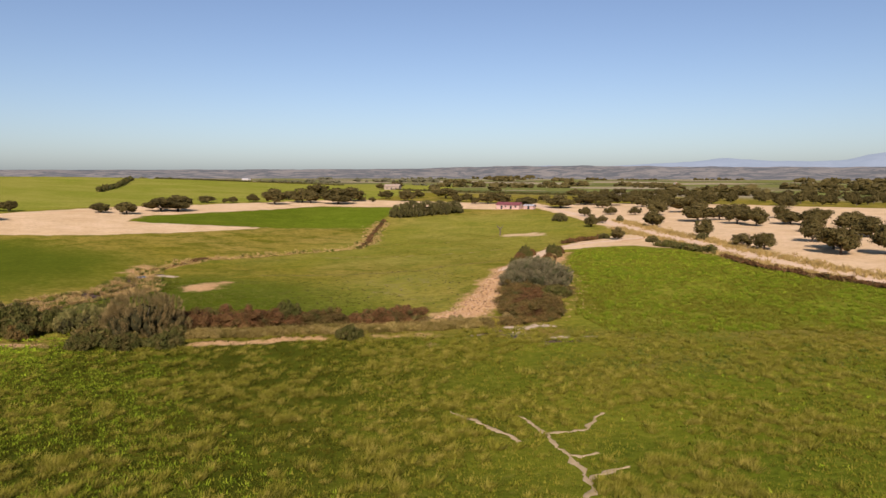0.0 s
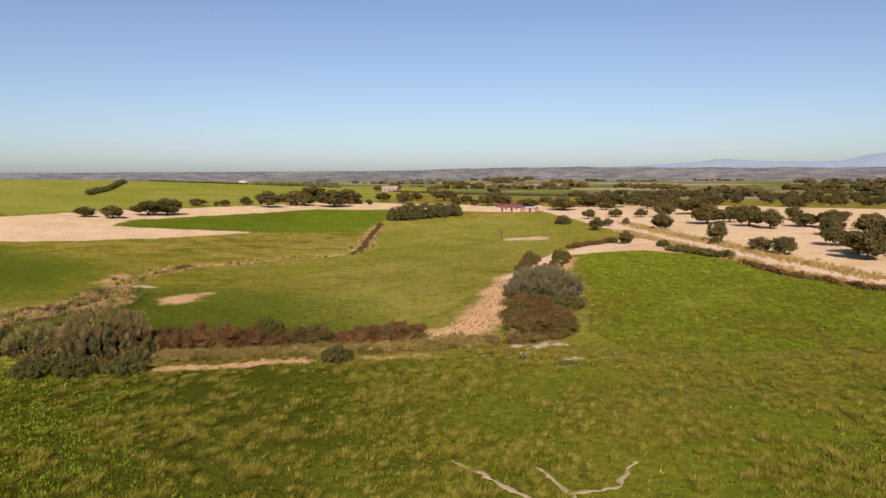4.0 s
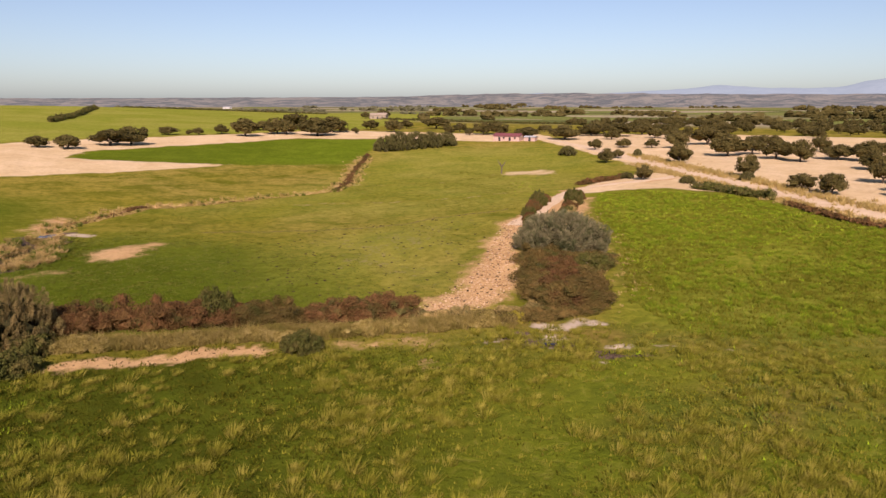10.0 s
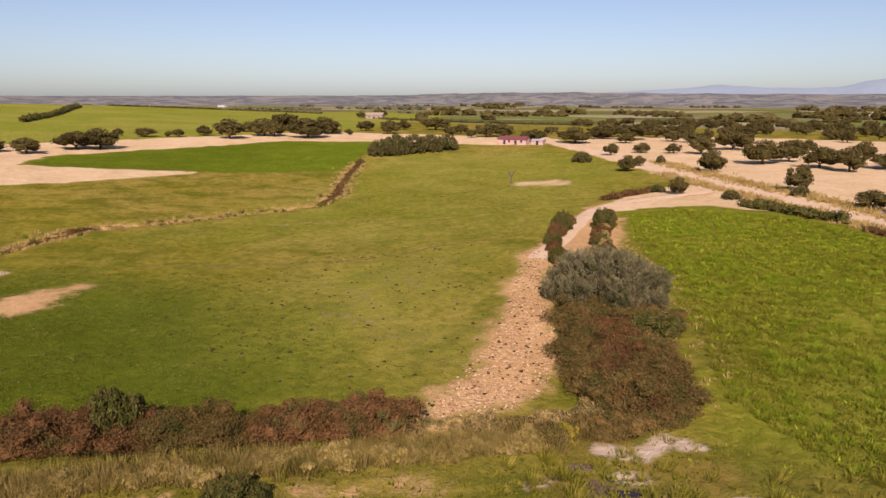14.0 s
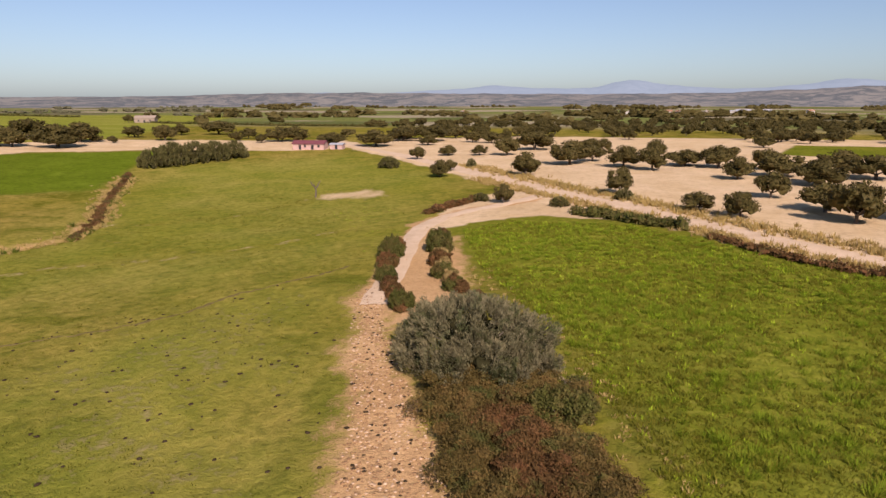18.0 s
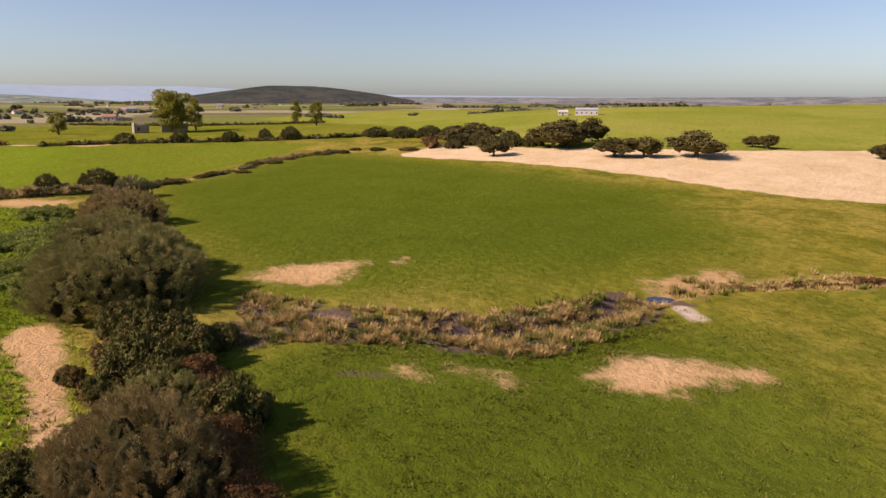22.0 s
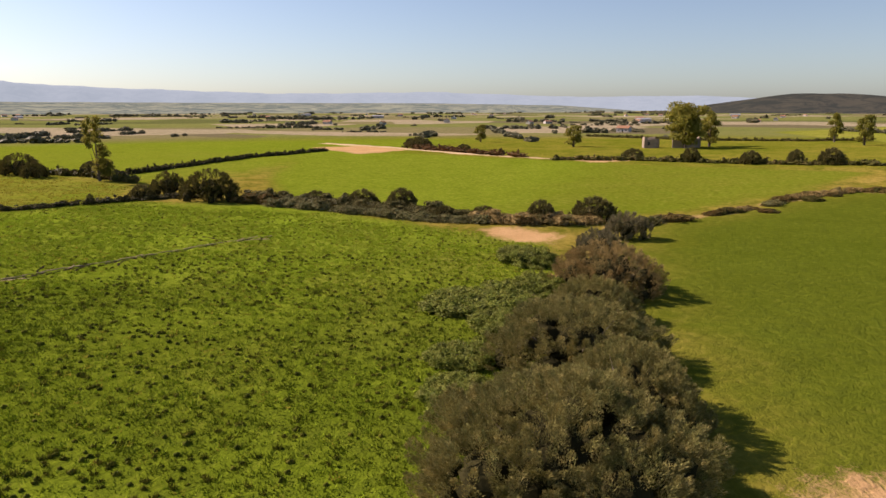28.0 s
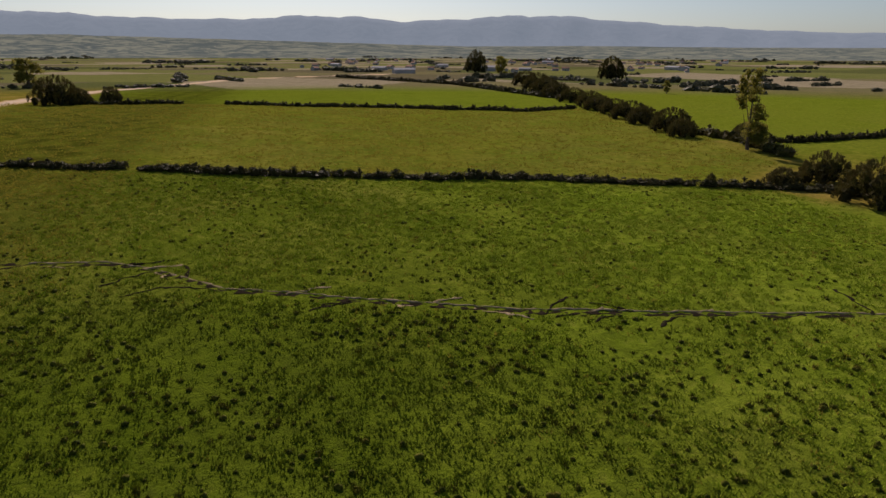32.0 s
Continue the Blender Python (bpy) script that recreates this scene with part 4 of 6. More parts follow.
round_pool(-65.8, 86.8, 3.0, 1.3, 0.1, "dark pool where the ditch widens", 0.34)
round_pool(-60.0, 77.2, 2.2, 0.9, -0.5, "small puddle among reeds", 0.0)
round_pool(-61.5, 66, 1.3, 0.45, 1.0, "small puddle among reeds", -0.12)
round_pool(-64, 60, 1.2, 0.5, 1.2, "small puddle among reeds", -0.12)
round_pool(8.4, 40.3, 0.9, 0.3, -0.1, "dark puddle on trodden mud", -0.06)
round_pool(13.8, 38.2, 0.4, 0.3, 0.6, "dark puddle on trodden mud", -0.06)
round_pool(-169, 16.5, 3.0, 0.8, 0.1, "glint of stream water under bushes", 0.0)

# ---- far hills and mountains ----
FAR_RIDGE = [(-60, 18), (-52, 22), (-49, 27), (-46, 32), (-43.5, 24), (-41, 19), (-38, 19), (-35.5, 22), (-33, 29), (-31.5, 34), (-30, 29), (-28.5, 22), (-26.5, 20), (-24, 21), (-20.5, 26), (-18, 21), (-15, 17), (-9, 11), (-6.6, 15), (-4, 10), (0, 5), (10, 4), (30, 5), (60, 3), (80, 6), (94, 18), (103, 17), (108, 21),
             (115, 26), (121, 24), (127, 23), (135, 28), (141, 32), (145, 37), (150, 44), (154, 51), (157, 57), (161, 59), (166, 53), (170, 49), (174, 56), (178, 57), (183, 50), (190, 50), (197, 56), (205, 57), (225, 46), (260, 30), (300, 26)]
NEAR_RIDGE = [(-60, 24), (-50, 22), (-44, 17), (-38, 12), (-30, 11), (-20, 12), (-10, 14), (-2, 13), (6, 8), (14, 7), (22, 6), (30, 5), (45, 4), (60, 2), (75, 2), (90, 2), (98, -9), (300, -9)]


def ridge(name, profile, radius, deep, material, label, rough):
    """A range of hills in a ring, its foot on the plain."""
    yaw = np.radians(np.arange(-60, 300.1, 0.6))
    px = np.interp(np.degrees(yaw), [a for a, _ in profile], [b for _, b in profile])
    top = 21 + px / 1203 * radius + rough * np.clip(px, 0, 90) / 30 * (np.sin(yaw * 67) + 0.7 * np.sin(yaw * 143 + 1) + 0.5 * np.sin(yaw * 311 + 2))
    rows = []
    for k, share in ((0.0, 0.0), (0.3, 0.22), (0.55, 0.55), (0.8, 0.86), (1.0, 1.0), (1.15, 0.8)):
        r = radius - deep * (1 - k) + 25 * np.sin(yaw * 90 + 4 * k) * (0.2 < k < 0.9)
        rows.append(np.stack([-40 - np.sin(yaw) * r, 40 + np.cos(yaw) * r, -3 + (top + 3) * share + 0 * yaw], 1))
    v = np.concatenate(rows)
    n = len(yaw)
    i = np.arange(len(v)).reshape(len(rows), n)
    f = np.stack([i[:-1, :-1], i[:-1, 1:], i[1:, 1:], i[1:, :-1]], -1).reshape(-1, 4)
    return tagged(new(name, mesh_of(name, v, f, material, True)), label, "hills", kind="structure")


# blue-grey tints and glows of these ridges are painted haze
ridge("backdrop", FAR_RIDGE, 4300, 700, far_material("haze_blue_mountains", (0.10, 0.11, 0.13), (0.08, 0.09, 0.11), (0.180, 0.240, 0.285)), "hazy blue mountain range far off", 2)
FOOTHILLS = [(-60, -9), (96, -9), (104, 3), (115, 7), (130, 8), (145, 9), (155, 11), (165, 10), (175, 15), (185, 20), (195, 24), (215, 20), (240, 12), (300, -9)]
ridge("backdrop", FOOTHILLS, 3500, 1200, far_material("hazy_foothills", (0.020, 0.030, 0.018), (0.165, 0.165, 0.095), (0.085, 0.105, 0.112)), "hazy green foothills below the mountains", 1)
KNOLL = [(-60, -9), (74, -9), (77, 3), (79.5, 11), (82, 17), (84, 20), (87, 20), (89, 15), (91, 9), (93, 3), (95, -9), (300, -9)]
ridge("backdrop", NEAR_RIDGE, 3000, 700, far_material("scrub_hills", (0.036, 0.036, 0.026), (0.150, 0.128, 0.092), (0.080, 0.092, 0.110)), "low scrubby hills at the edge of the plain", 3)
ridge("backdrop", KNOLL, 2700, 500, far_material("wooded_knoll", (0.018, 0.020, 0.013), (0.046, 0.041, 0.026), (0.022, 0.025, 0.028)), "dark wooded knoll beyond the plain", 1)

# ---- trees and bushes ----


def oak(seed, wide=10.0, high=7.0):
    """A holm oak: short trunk with forking limbs under a broad lumpy crown."""
    gen = np.random.default_rng(seed)
    base = new("holm_oak")
    fork = high * 0.22
    trunk = part("trunk", mesh_of("oak_trunk", *tube([(0, 0, -0.4), (0.1, 0, fork * 0.6), (0.0, 0.1, fork)], [0.42, 0.32, 0.30]), BARK, True), base)
    blobs = []
    for k in range(5):
        t = 2 * math.pi * k / 5 + gen.uniform(-0.4, 0.4)
        r = wide * gen.uniform(0.20, 0.30)
        tip = (r * math.cos(t), r * math.sin(t), high * gen.uniform(0.30, 0.56))
        part("limb", mesh_of("oak_limb", *tube([(0, 0.05, fork * 0.9), (tip[0] * 0.5, tip[1] * 0.5, fork + 0.35 * (tip[2] - fork)), tip], [0.20, 0.14, 0.06], 5), BARK, True), trunk)
        s = wide * gen.uniform(0.20, 0.28)
        blobs.append((*tip, s, s * gen.uniform(0.8, 1.1), high * gen.uniform(0.18, 0.25)))
    blobs.append((gen.uniform(-0.6, 0.6), gen.uniform(-0.6, 0.6), high * 0.68, wide * 0.26, wide * 0.24, high * 0.24))
    for k in range(5):
        t = gen.uniform(0, 2 * math.pi)
        s = wide * gen.uniform(0.09, 0.14)
        blobs.append((wide * 0.36 * math.cos(t), wide * 0.36 * math.sin(t), high * gen.uniform(0.42, 0.75), s, s, s * 0.8))
    part("crown", mesh_of("oak_crown", *joined(masses(blobs, gen, 0.72, 0.25), sprays(blobs, 1400, 0.52, gen, 0.2, 0.7, 0.62)), OAK), base)
    return tagged(base, "dark evergreen holm oak with a broad rounded crown", "tree")


def thicket(name, seed, wide, deep, high, material, label, count=700, size=0.5, lumps=9, upright=0.45, slim=0.5, stems=True, category="bush", wood=TWIG):
    """A many-stemmed bush of uneven leafy lumps."""
    gen = np.random.default_rng(seed)
    base = new(name)
    blobs = [(0, 0, high * 0.36, wide * 0.33, deep * 0.33, high * 0.42)]
    for k in range(int(lumps * 4)):
        t, r = gen.uniform(0, 2 * math.pi), 0.43 * math.sqrt(gen.random())
        s = gen.uniform(0.045, 0.10)
        z = high * (0.04 + 0.76 * math.sqrt(max(0.0, 1 - (r / 0.47) ** 2)) * gen.uniform(0.2, 1.0) ** 0.6)
        blobs.append((wide * r * math.cos(t), deep * r * math.sin(t), z, wide * s, deep * s * gen.uniform(0.7, 1.3), high * gen.uniform(0.13, 0.26)))
    for k in range(12):
        t = 2 * math.pi * k / 12 + gen.uniform(-0.2, 0.2)
        r, s = gen.uniform(0.28, 0.40), gen.uniform(0.09, 0.14)
        blobs.append((wide * r * math.cos(t), deep * r * math.sin(t), high * gen.uniform(0.06, 0.16), wide * s, deep * s, high * gen.uniform(0.14, 0.22)))
    if stems:
        for k in range(6):
            t = 2 * math.pi * k / 6 + gen.uniform(-0.3, 0.3)
            ex, ey, ez = wide * 0.30 * math.cos(t), deep * 0.30 * math.sin(t), high * gen.uniform(0.45, 0.62)
            part("stem", mesh_of("bush_stem", *tube([(ex * 0.15, ey * 0.15, -0.3), (ex * 0.5, ey * 0.5, ez * 0.5), (ex, ey, ez)], [0.09, 0.06, 0.02], 5), wood, True), base)
    part("foliage", mesh_of("bush_foliage", *joined(masses(blobs, gen, 0.6, 0.25), sprays(blobs, int(count * 1.4), size * 0.85, gen, upright, slim, 0.55)), material), base)
    return tagged(base, label, category)


def plumed(name, seed, wide, deep, high, material, label, plumes=500, each=80, size=0.34, heads=12, tall=1.5, wood=TWIG):
    """A many-stemmed willow: rounded heads covered with upright feathery plumes of narrow leaves."""
    g = np.random.default_rng(seed)
    base = new(name)
    domes = [(0, 0, high * 0.30, wide * 0.36, deep * 0.36, high * 0.55)]
    for k in range(heads):
        t, r = 2.4 * k + g.uniform(-0.3, 0.3), 0.34 * math.sqrt((k + 0.7) / heads)
        q = g.uniform(0.11, 0.17)
        domes.append((wide * r * math.cos(t), deep * r * math.sin(t), high * g.uniform(0.30, 0.52) * (1.12 - 1.2 * r), wide * q, deep * q, high * g.uniform(0.24, 0.34)))
    for k in range(heads):
        t, q = 2 * math.pi * (k + g.random()) / heads, g.uniform(0.08, 0.12)
        domes.append((wide * 0.37 * math.cos(t), deep * 0.37 * math.sin(t), high * 0.12, wide * q, deep * q, high * g.uniform(0.16, 0.26)))
    d = np.array(domes)
    share = d[:, 3] * d[:, 4] + d[:, 3] * d[:, 5]
    pick = g.choice(len(d), plumes * 6, p=share / share.sum())
    out = g.normal(size=(plumes * 6, 3))
    out /= np.linalg.norm(out, axis=1, keepdims=True)
    out[:, 2] = np.abs(out[:, 2]) - 0.25 * (g.random(plumes * 6) < 0.5)
    out /= np.linalg.norm(out, axis=1, keepdims=True)
    mid = d[pick, :3] + out * d[pick, 3:]
    inner = (((mid[:, None, :] - d[None, :, :3]) / d[None, :, 3:]) ** 2).sum(2).min(1)
    ok = (inner > 0.72) & (mid[:, 2] > 0.05)
    mid, out = mid[ok][:plumes], out[ok][:plumes]
    n = len(mid)
    axis = out * (0.8, 0.8, 0.3) + np.array([0, 0, 1.0]) + 0.16 * g.normal(size=(n, 3))
    axis /= np.linalg.norm(axis, axis=1, keepdims=True)
    long = tall * g.uniform(0.55, 1.25, n)
    m = n * each
    k = np.repeat(np.arange(n), each)
    up = g.random(m) ** 0.8
    side = g.normal(size=(m, 3))
    side -= axis[k] * (side * axis[k]).sum(1, keepdims=True)
    side /= np.linalg.norm(side, axis=1, keepdims=True) + 1e-9
    away = (0.25 * long[k] * (1 - 0.6 * up ** 2) * np.sqrt(g.random(m)))[:, None]
    at = mid[k] + axis[k] * ((up - 0.55) * long[k])[:, None] + side * away
    way = axis[k] + side * 0.38 + 0.22 * g.normal(size=(m, 3))
    way /= np.linalg.norm(way, axis=1, keepdims=True)
    flat = np.cross(way, g.normal(size=(m, 3)))
    flat /= np.linalg.norm(flat, axis=1, keepdims=True) + 1e-9
    leaf = size * g.uniform(0.6, 1.4, (m, 1))
    v = np.stack([at - flat * leaf * 0.13, at + flat * leaf * 0.13, at + way * leaf], 1).reshape(-1, 3)
    v[:, 2] = np.maximum(v[:, 2], -0.05)
    for a in range(6):
        t = 2 * math.pi * a / 6 + g.uniform(-0.3, 0.3)
        ex, ey, ez = wide * 0.28 * math.cos(t), deep * 0.28 * math.sin(t), high * g.uniform(0.45, 0.6)
        part("stem", mesh_of("bush_stem", *tube([(ex * 0.15, ey * 0.15, -0.3), (ex * 0.5, ey * 0.5, ez * 0.5), (ex, ey, ez)], [0.09, 0.06, 0.02], 5), wood, True), base)
    # dark lumps inside the heads: shade between the plumes put into colour
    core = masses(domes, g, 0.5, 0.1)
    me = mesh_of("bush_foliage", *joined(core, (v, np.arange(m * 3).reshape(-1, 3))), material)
    me.materials.append(SHADED_CORE)
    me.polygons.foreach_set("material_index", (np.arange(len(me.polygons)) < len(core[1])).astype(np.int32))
    part("foliage", me, base)
    return tagged(base, label, "bush")


def poplar(seed, wide, high, label, material=POPLAR, count=2600, size=0.6, plumes=7, columns=()):
    """A tall tree of several upright plumes, with gaps of sky between them."""
    gen = np.random.default_rng(seed)
    base = new("poplar")
    trunk = part("trunk", mesh_of("poplar_trunk", *tube([(0, 0, -0.4), (0.2, 0.1, high * 0.3), (0.1, -0.1, high * 0.62)], [0.45, 0.32, 0.12]), BARK, True), base)
    blobs = []
    for k in range(plumes):
        t = 2.4 * k + gen.uniform(-0.4, 0.4)
        r = wide * gen.uniform(0.10, 0.30)
        z = high * (0.14 + 0.74 * (k + gen.random()) / plumes)
        part("limb", mesh_of("poplar_limb", *tube([(0, 0, z * 0.35), (r * 0.6 * math.cos(t), r * 0.6 * math.sin(t), z * 0.7), (r * math.cos(t), r * math.sin(t), z)], [0.16, 0.1, 0.03], 5), BARK, True), trunk)
        blobs.append((r * math.cos(t), r * math.sin(t), z, wide * gen.uniform(0.13, 0.2), wide * gen.uniform(0.13, 0.2), high * gen.uniform(0.11, 0.18)))
    if columns:
        blobs = []
        for cx, lo, hi, r in columns:
            for k in range(8):
                z = high * (lo + (hi - lo) * k / 7)
                s = wide * r * gen.uniform(0.7, 1.15) * (1 - 0.35 * k / 7)
                blobs.append((wide * cx + gen.normal(0, 0.5), gen.normal(0, 0.6), z, s, s, high * gen.uniform(0.06, 0.10)))
    else:
        blobs.append((0, 0, high * 0.88, wide * 0.16, wide * 0.16, high * 0.12))
    part("crown", mesh_of("poplar_crown", *joined(masses(blobs, gen, 0.42, 0.3), sprays(blobs, count, size, gen, 0.4, 0.6, 0.35)), material), base)
    return tagged(base, label, "tree")


used = set()


def plant(template, x, y, sx=1.0, sz=1.0, turn=None, sy=None, group="", label="", sink=0.1):
    """Set a plant on the ground: the first time the template itself, after that a copy."""
    turn = rng.uniform(0, 360) if turn is None else turn
    m = pose(x, y, float(land(x, y)) - sink, 0, 0, turn) @ Matrix.Diagonal((sx, sx if sy is None else sy, sz, 1))
    if template.name in used:
        k = template.scale
        ob = copy_thing(template, m @ Matrix.Diagonal((1 / k[0], 1 / k[1], 1 / k[2], 1)))
    else:
        used.add(template.name)
        ob = template
        ob.matrix_basis = m
    return tagged(ob, label, group=group)


OAKS = [oak(40 + k, 10.0, 7.0) for k in range(6)]


def grove(rows, group, first=0):
    for k, (x, y, w, h) in enumerate(rows):
        kind = OAKS[(k * 5 + first) % 6]
        plant(kind, x, y, w / 7.3, h / 6.0, group=group)


BANK_OAKS = [(-238, 120, 12.5, 6.2), (-250, 130, 14, 6.5), (-240, 129, 13, 6.5), (-193, 116, 7.7, 6.3), (-201, 139, 14, 9), (-207, 146, 12, 9.6), (-199, 143, 7.4, 7.4), (-211, 158, 9, 9), (-171, 143, 9.9, 5.8), (-166, 149, 8.2, 6.2), (-160, 161, 13.3, 8.0), (-175, 192, 4.8, 3.9), (-170, 193, 4.7, 4.7),
             (-142, 205, 6.3, 4.3), (-132, 206, 6.7, 5.3), (-127, 224, 11.2, 6.5), (-123, 231, 9.5, 7.6), (-141, 279, 3.2, 3.7), (-131, 282, 6.9, 4.1), (-123, 285, 2.7, 2.7), (-120, 288, 4.1, 3.7)]
NORTH_OAKS = [(-113, 298, 5.9, 4.2), (-99, 289, 10.7, 7.6), (-104, 332, 9.8, 4.6), (-90, 308, 11.8, 7.1), (-85, 307, 8.2, 5.9), (-91, 348, 12.1, 8.0), (-70, 305, 13.8, 8.0), (-68, 332, 12.5, 7.5), (-62, 332, 4.2, 2.8), (-55, 325, 3.3, 2.8), (-52, 360, 7.6, 4.9), (-37, 338, 7.9, 6.2), (-34, 379, 7.0, 5.1), (-17, 385, 12.9, 6.4),
              (9, 323, 8.1, 5.9), (16, 324, 10.3, 5.9), (28, 295, 8.7, 4.9), (42, 351, 5.9, 3.5), (44, 287, 12.1, 6.1), (65, 325, 11.1, 6.1), (64, 285, 6.1, 3.7), (-8, 330, 5, 4), (-3, 345, 6, 4.5), (2, 318, 4, 3.4)]
ROAD_OAKS = [(60, 312, 12.3, 6.1), (72, 307, 12.2, 7.3), (87, 324, 10.4, 5.2), (60, 243, 5.7, 3.8), (48, 236, 4.5, 4.5), (69, 237, 4.7, 3.7), (63, 184, 6.5, 6.5), (77, 233, 7.4, 6.5), (93, 248, 12.2, 7.1), (83, 200, 9.8, 7.4), (92, 204, 6.8, 5.1), (92, 187, 7.9, 6.3), (95, 178, 6.8, 6.8), (108, 183, 8.1, 4.9), (113, 176, 8.0, 6.4), (102, 155, 6.3, 5.6),
             (91, 132, 5.4, 5.7), (114, 156, 8.8, 5.9), (111, 141, 9.5, 6.1), (89, 117, 7.1, 5.5), (86, 108, 7.2, 7.2), (135, 160, 9.7, 5.6), (129, 144, 9.6, 5.9)]
VERGE_OAKS = [(95, 105, 6.3, 6.8), (68, 147, 4.1, 5.3), (44, 149, 3.4, 3.6), (71, 126, 4.7, 3.1), (73, 118, 4.4, 4.0), (44, 195, 4.7, 4.2), (50, 206, 2.9, 2.9), (104, 96, 5, 4.6), (118, 118, 6.5, 5), (108, 84, 5.5, 5)]
grove([(x, y, w, h * 0.84) for x, y, w, h in BANK_OAKS], "oaks along the field bank", 1)
grove(NORTH_OAKS, "oaks beyond the meadow", 3)
grove([(x, y, w * 0.92, h * 0.86) for x, y, w, h in ROAD_OAKS], "oaks on the dry slope", 0)
grove(VERGE_OAKS, "oaks beside the farm road", 2)
# the open oak wood further out on the dry slope
gen = np.random.default_rng(11)
count = 0
while count < 290:
    x, y = gen.uniform(75, 420), gen.uniform(60, 560)
    far = math.hypot(x, y)
    if y < 0.62 * x - 10 or inside(np.array(x), np.array(y), MEADOW_EAST) > -8 or (far < 300 and gen.random() < 0.62) or (110 < x < 190 and 250 < y < 320 and gen.random() < 0.9):
        continue
    if far < 205:
        continue
    plant(OAKS[int(gen.integers(6))], x, y, gen.uniform(0.55, 1.0), gen.uniform(0.62, 0.88), group="oaks of the open wood")
    count += 1

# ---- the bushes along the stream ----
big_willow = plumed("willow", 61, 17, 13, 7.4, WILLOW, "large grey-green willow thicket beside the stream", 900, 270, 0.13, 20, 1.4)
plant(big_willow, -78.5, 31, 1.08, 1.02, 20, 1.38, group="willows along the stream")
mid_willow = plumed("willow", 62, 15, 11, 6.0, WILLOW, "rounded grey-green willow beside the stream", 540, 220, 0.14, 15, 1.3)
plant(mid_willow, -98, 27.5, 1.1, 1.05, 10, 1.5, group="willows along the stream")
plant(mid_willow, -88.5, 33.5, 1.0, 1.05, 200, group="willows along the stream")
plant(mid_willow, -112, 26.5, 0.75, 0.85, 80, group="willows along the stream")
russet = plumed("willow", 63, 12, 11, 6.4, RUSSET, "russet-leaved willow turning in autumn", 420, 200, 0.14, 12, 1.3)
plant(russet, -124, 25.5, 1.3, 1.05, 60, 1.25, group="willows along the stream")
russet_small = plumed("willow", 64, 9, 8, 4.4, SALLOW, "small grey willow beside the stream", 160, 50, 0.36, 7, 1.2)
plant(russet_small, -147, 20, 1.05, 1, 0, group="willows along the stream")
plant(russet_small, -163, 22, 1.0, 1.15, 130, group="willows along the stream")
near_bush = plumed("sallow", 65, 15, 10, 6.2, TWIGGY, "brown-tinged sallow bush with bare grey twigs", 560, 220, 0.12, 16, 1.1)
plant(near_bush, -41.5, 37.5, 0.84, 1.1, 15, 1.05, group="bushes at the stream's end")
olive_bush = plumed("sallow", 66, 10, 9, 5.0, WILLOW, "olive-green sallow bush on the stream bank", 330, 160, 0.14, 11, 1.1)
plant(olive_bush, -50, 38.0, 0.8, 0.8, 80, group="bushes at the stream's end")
dark_bush = thicket("bramble", 67, 7, 6, 2.8, THORN, "dark green mound of tangled bramble", 5200, 0.27, 14, 0.4, 0.6)
for x, y, s, z in ((-58, 36, 1.1, 1.5), (-63, 37.5, 1.1, 1.4), (-67, 34, 1.0, 1.5), (-54, 38, 0.9, 1.2), (-36, 32, 0.8, 0.75), (-40.5, 30.5, 0.85, 0.75), (-45, 30.2, 0.8, 0.7), (-46, 34, 0.9, 0.9), (-37, 36, 0.7, 0.8), (-64, 41, 0.7, 0.7), (-59.5, 38.6, 0.9, 1.35), (-62.5, 36, 1.0, 1.6)):
    plant(dark_bush, x, y, s, z, group="brambles along the stream")
brown_bush = thicket("bramble", 168, 6, 5, 2.4, BROWN, "brown-leaved mound of tangled bramble", 5200, 0.25, 13, 0.4, 0.6)
red_bush = thicket("bramble", 68, 6, 5, 2.2, BRAMBLE, "red-brown mound of autumn bramble", 5200, 0.25, 13, 0.4, 0.6)
for x, y, s, z in ((-61.5, 33.4, 0.9, 1.0), (-56, 33.8, 0.8, 0.9), (-59.5, 30.4, 0.5, 0.5), (-55, 40, 0.6, 0.6)):
    plant(brown_bush, x, y, s, z, group="brambles along the stream")
green_mat = thicket("bramble", 69, 12, 9, 2.2, IVY, "low spreading mat of green bramble", 9000, 0.28, 14, 0.3, 0.6)
plant(green_mat, -113, 14.5, 1.45, 1.0, 125, group="brambles along the stream")
plant(green_mat, -137, 11.5, 1.0, 1.2, 40, group="brambles along the stream")
plant(green_mat, -96, 19, 0.8, 0.8, 110, group="brambles along the stream")
plant(green_mat, -105, 19.5, 0.9, 0.9, 60, group="brambles along the stream")
plant(green_mat, -88, 21, 0.8, 0.7, 20, group="brambles along the stream")
plant(green_mat, -121, 17.5, 0.9, 1.1, 150, group="brambles along the stream")

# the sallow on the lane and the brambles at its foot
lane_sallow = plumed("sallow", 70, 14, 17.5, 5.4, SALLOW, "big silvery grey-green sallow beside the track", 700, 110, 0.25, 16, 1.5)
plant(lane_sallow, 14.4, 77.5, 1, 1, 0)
for k, (x, y, s, z) in enumerate(((12.2, 105, 0.5, 0.7), (13.4, 110, 0.55, 1.1), (15, 115, 0.6, 1.3), (17, 120, 0.5, 0.9), (18.8, 103, 0.5, 0.8), (20, 109, 0.6, 1.0), (22, 116, 0.7, 1.3), (24, 122, 0.6, 1.0), (11.6, 93, 0.5, 0.8), (12, 98, 0.45, 0.7), (18.5, 97, 0.5, 0.6), (19.5, 92, 0.45, 0.6))):
    plant((dark_bush, red_bush)[k % 2], x, y, s, z, group="brambles along the lane")

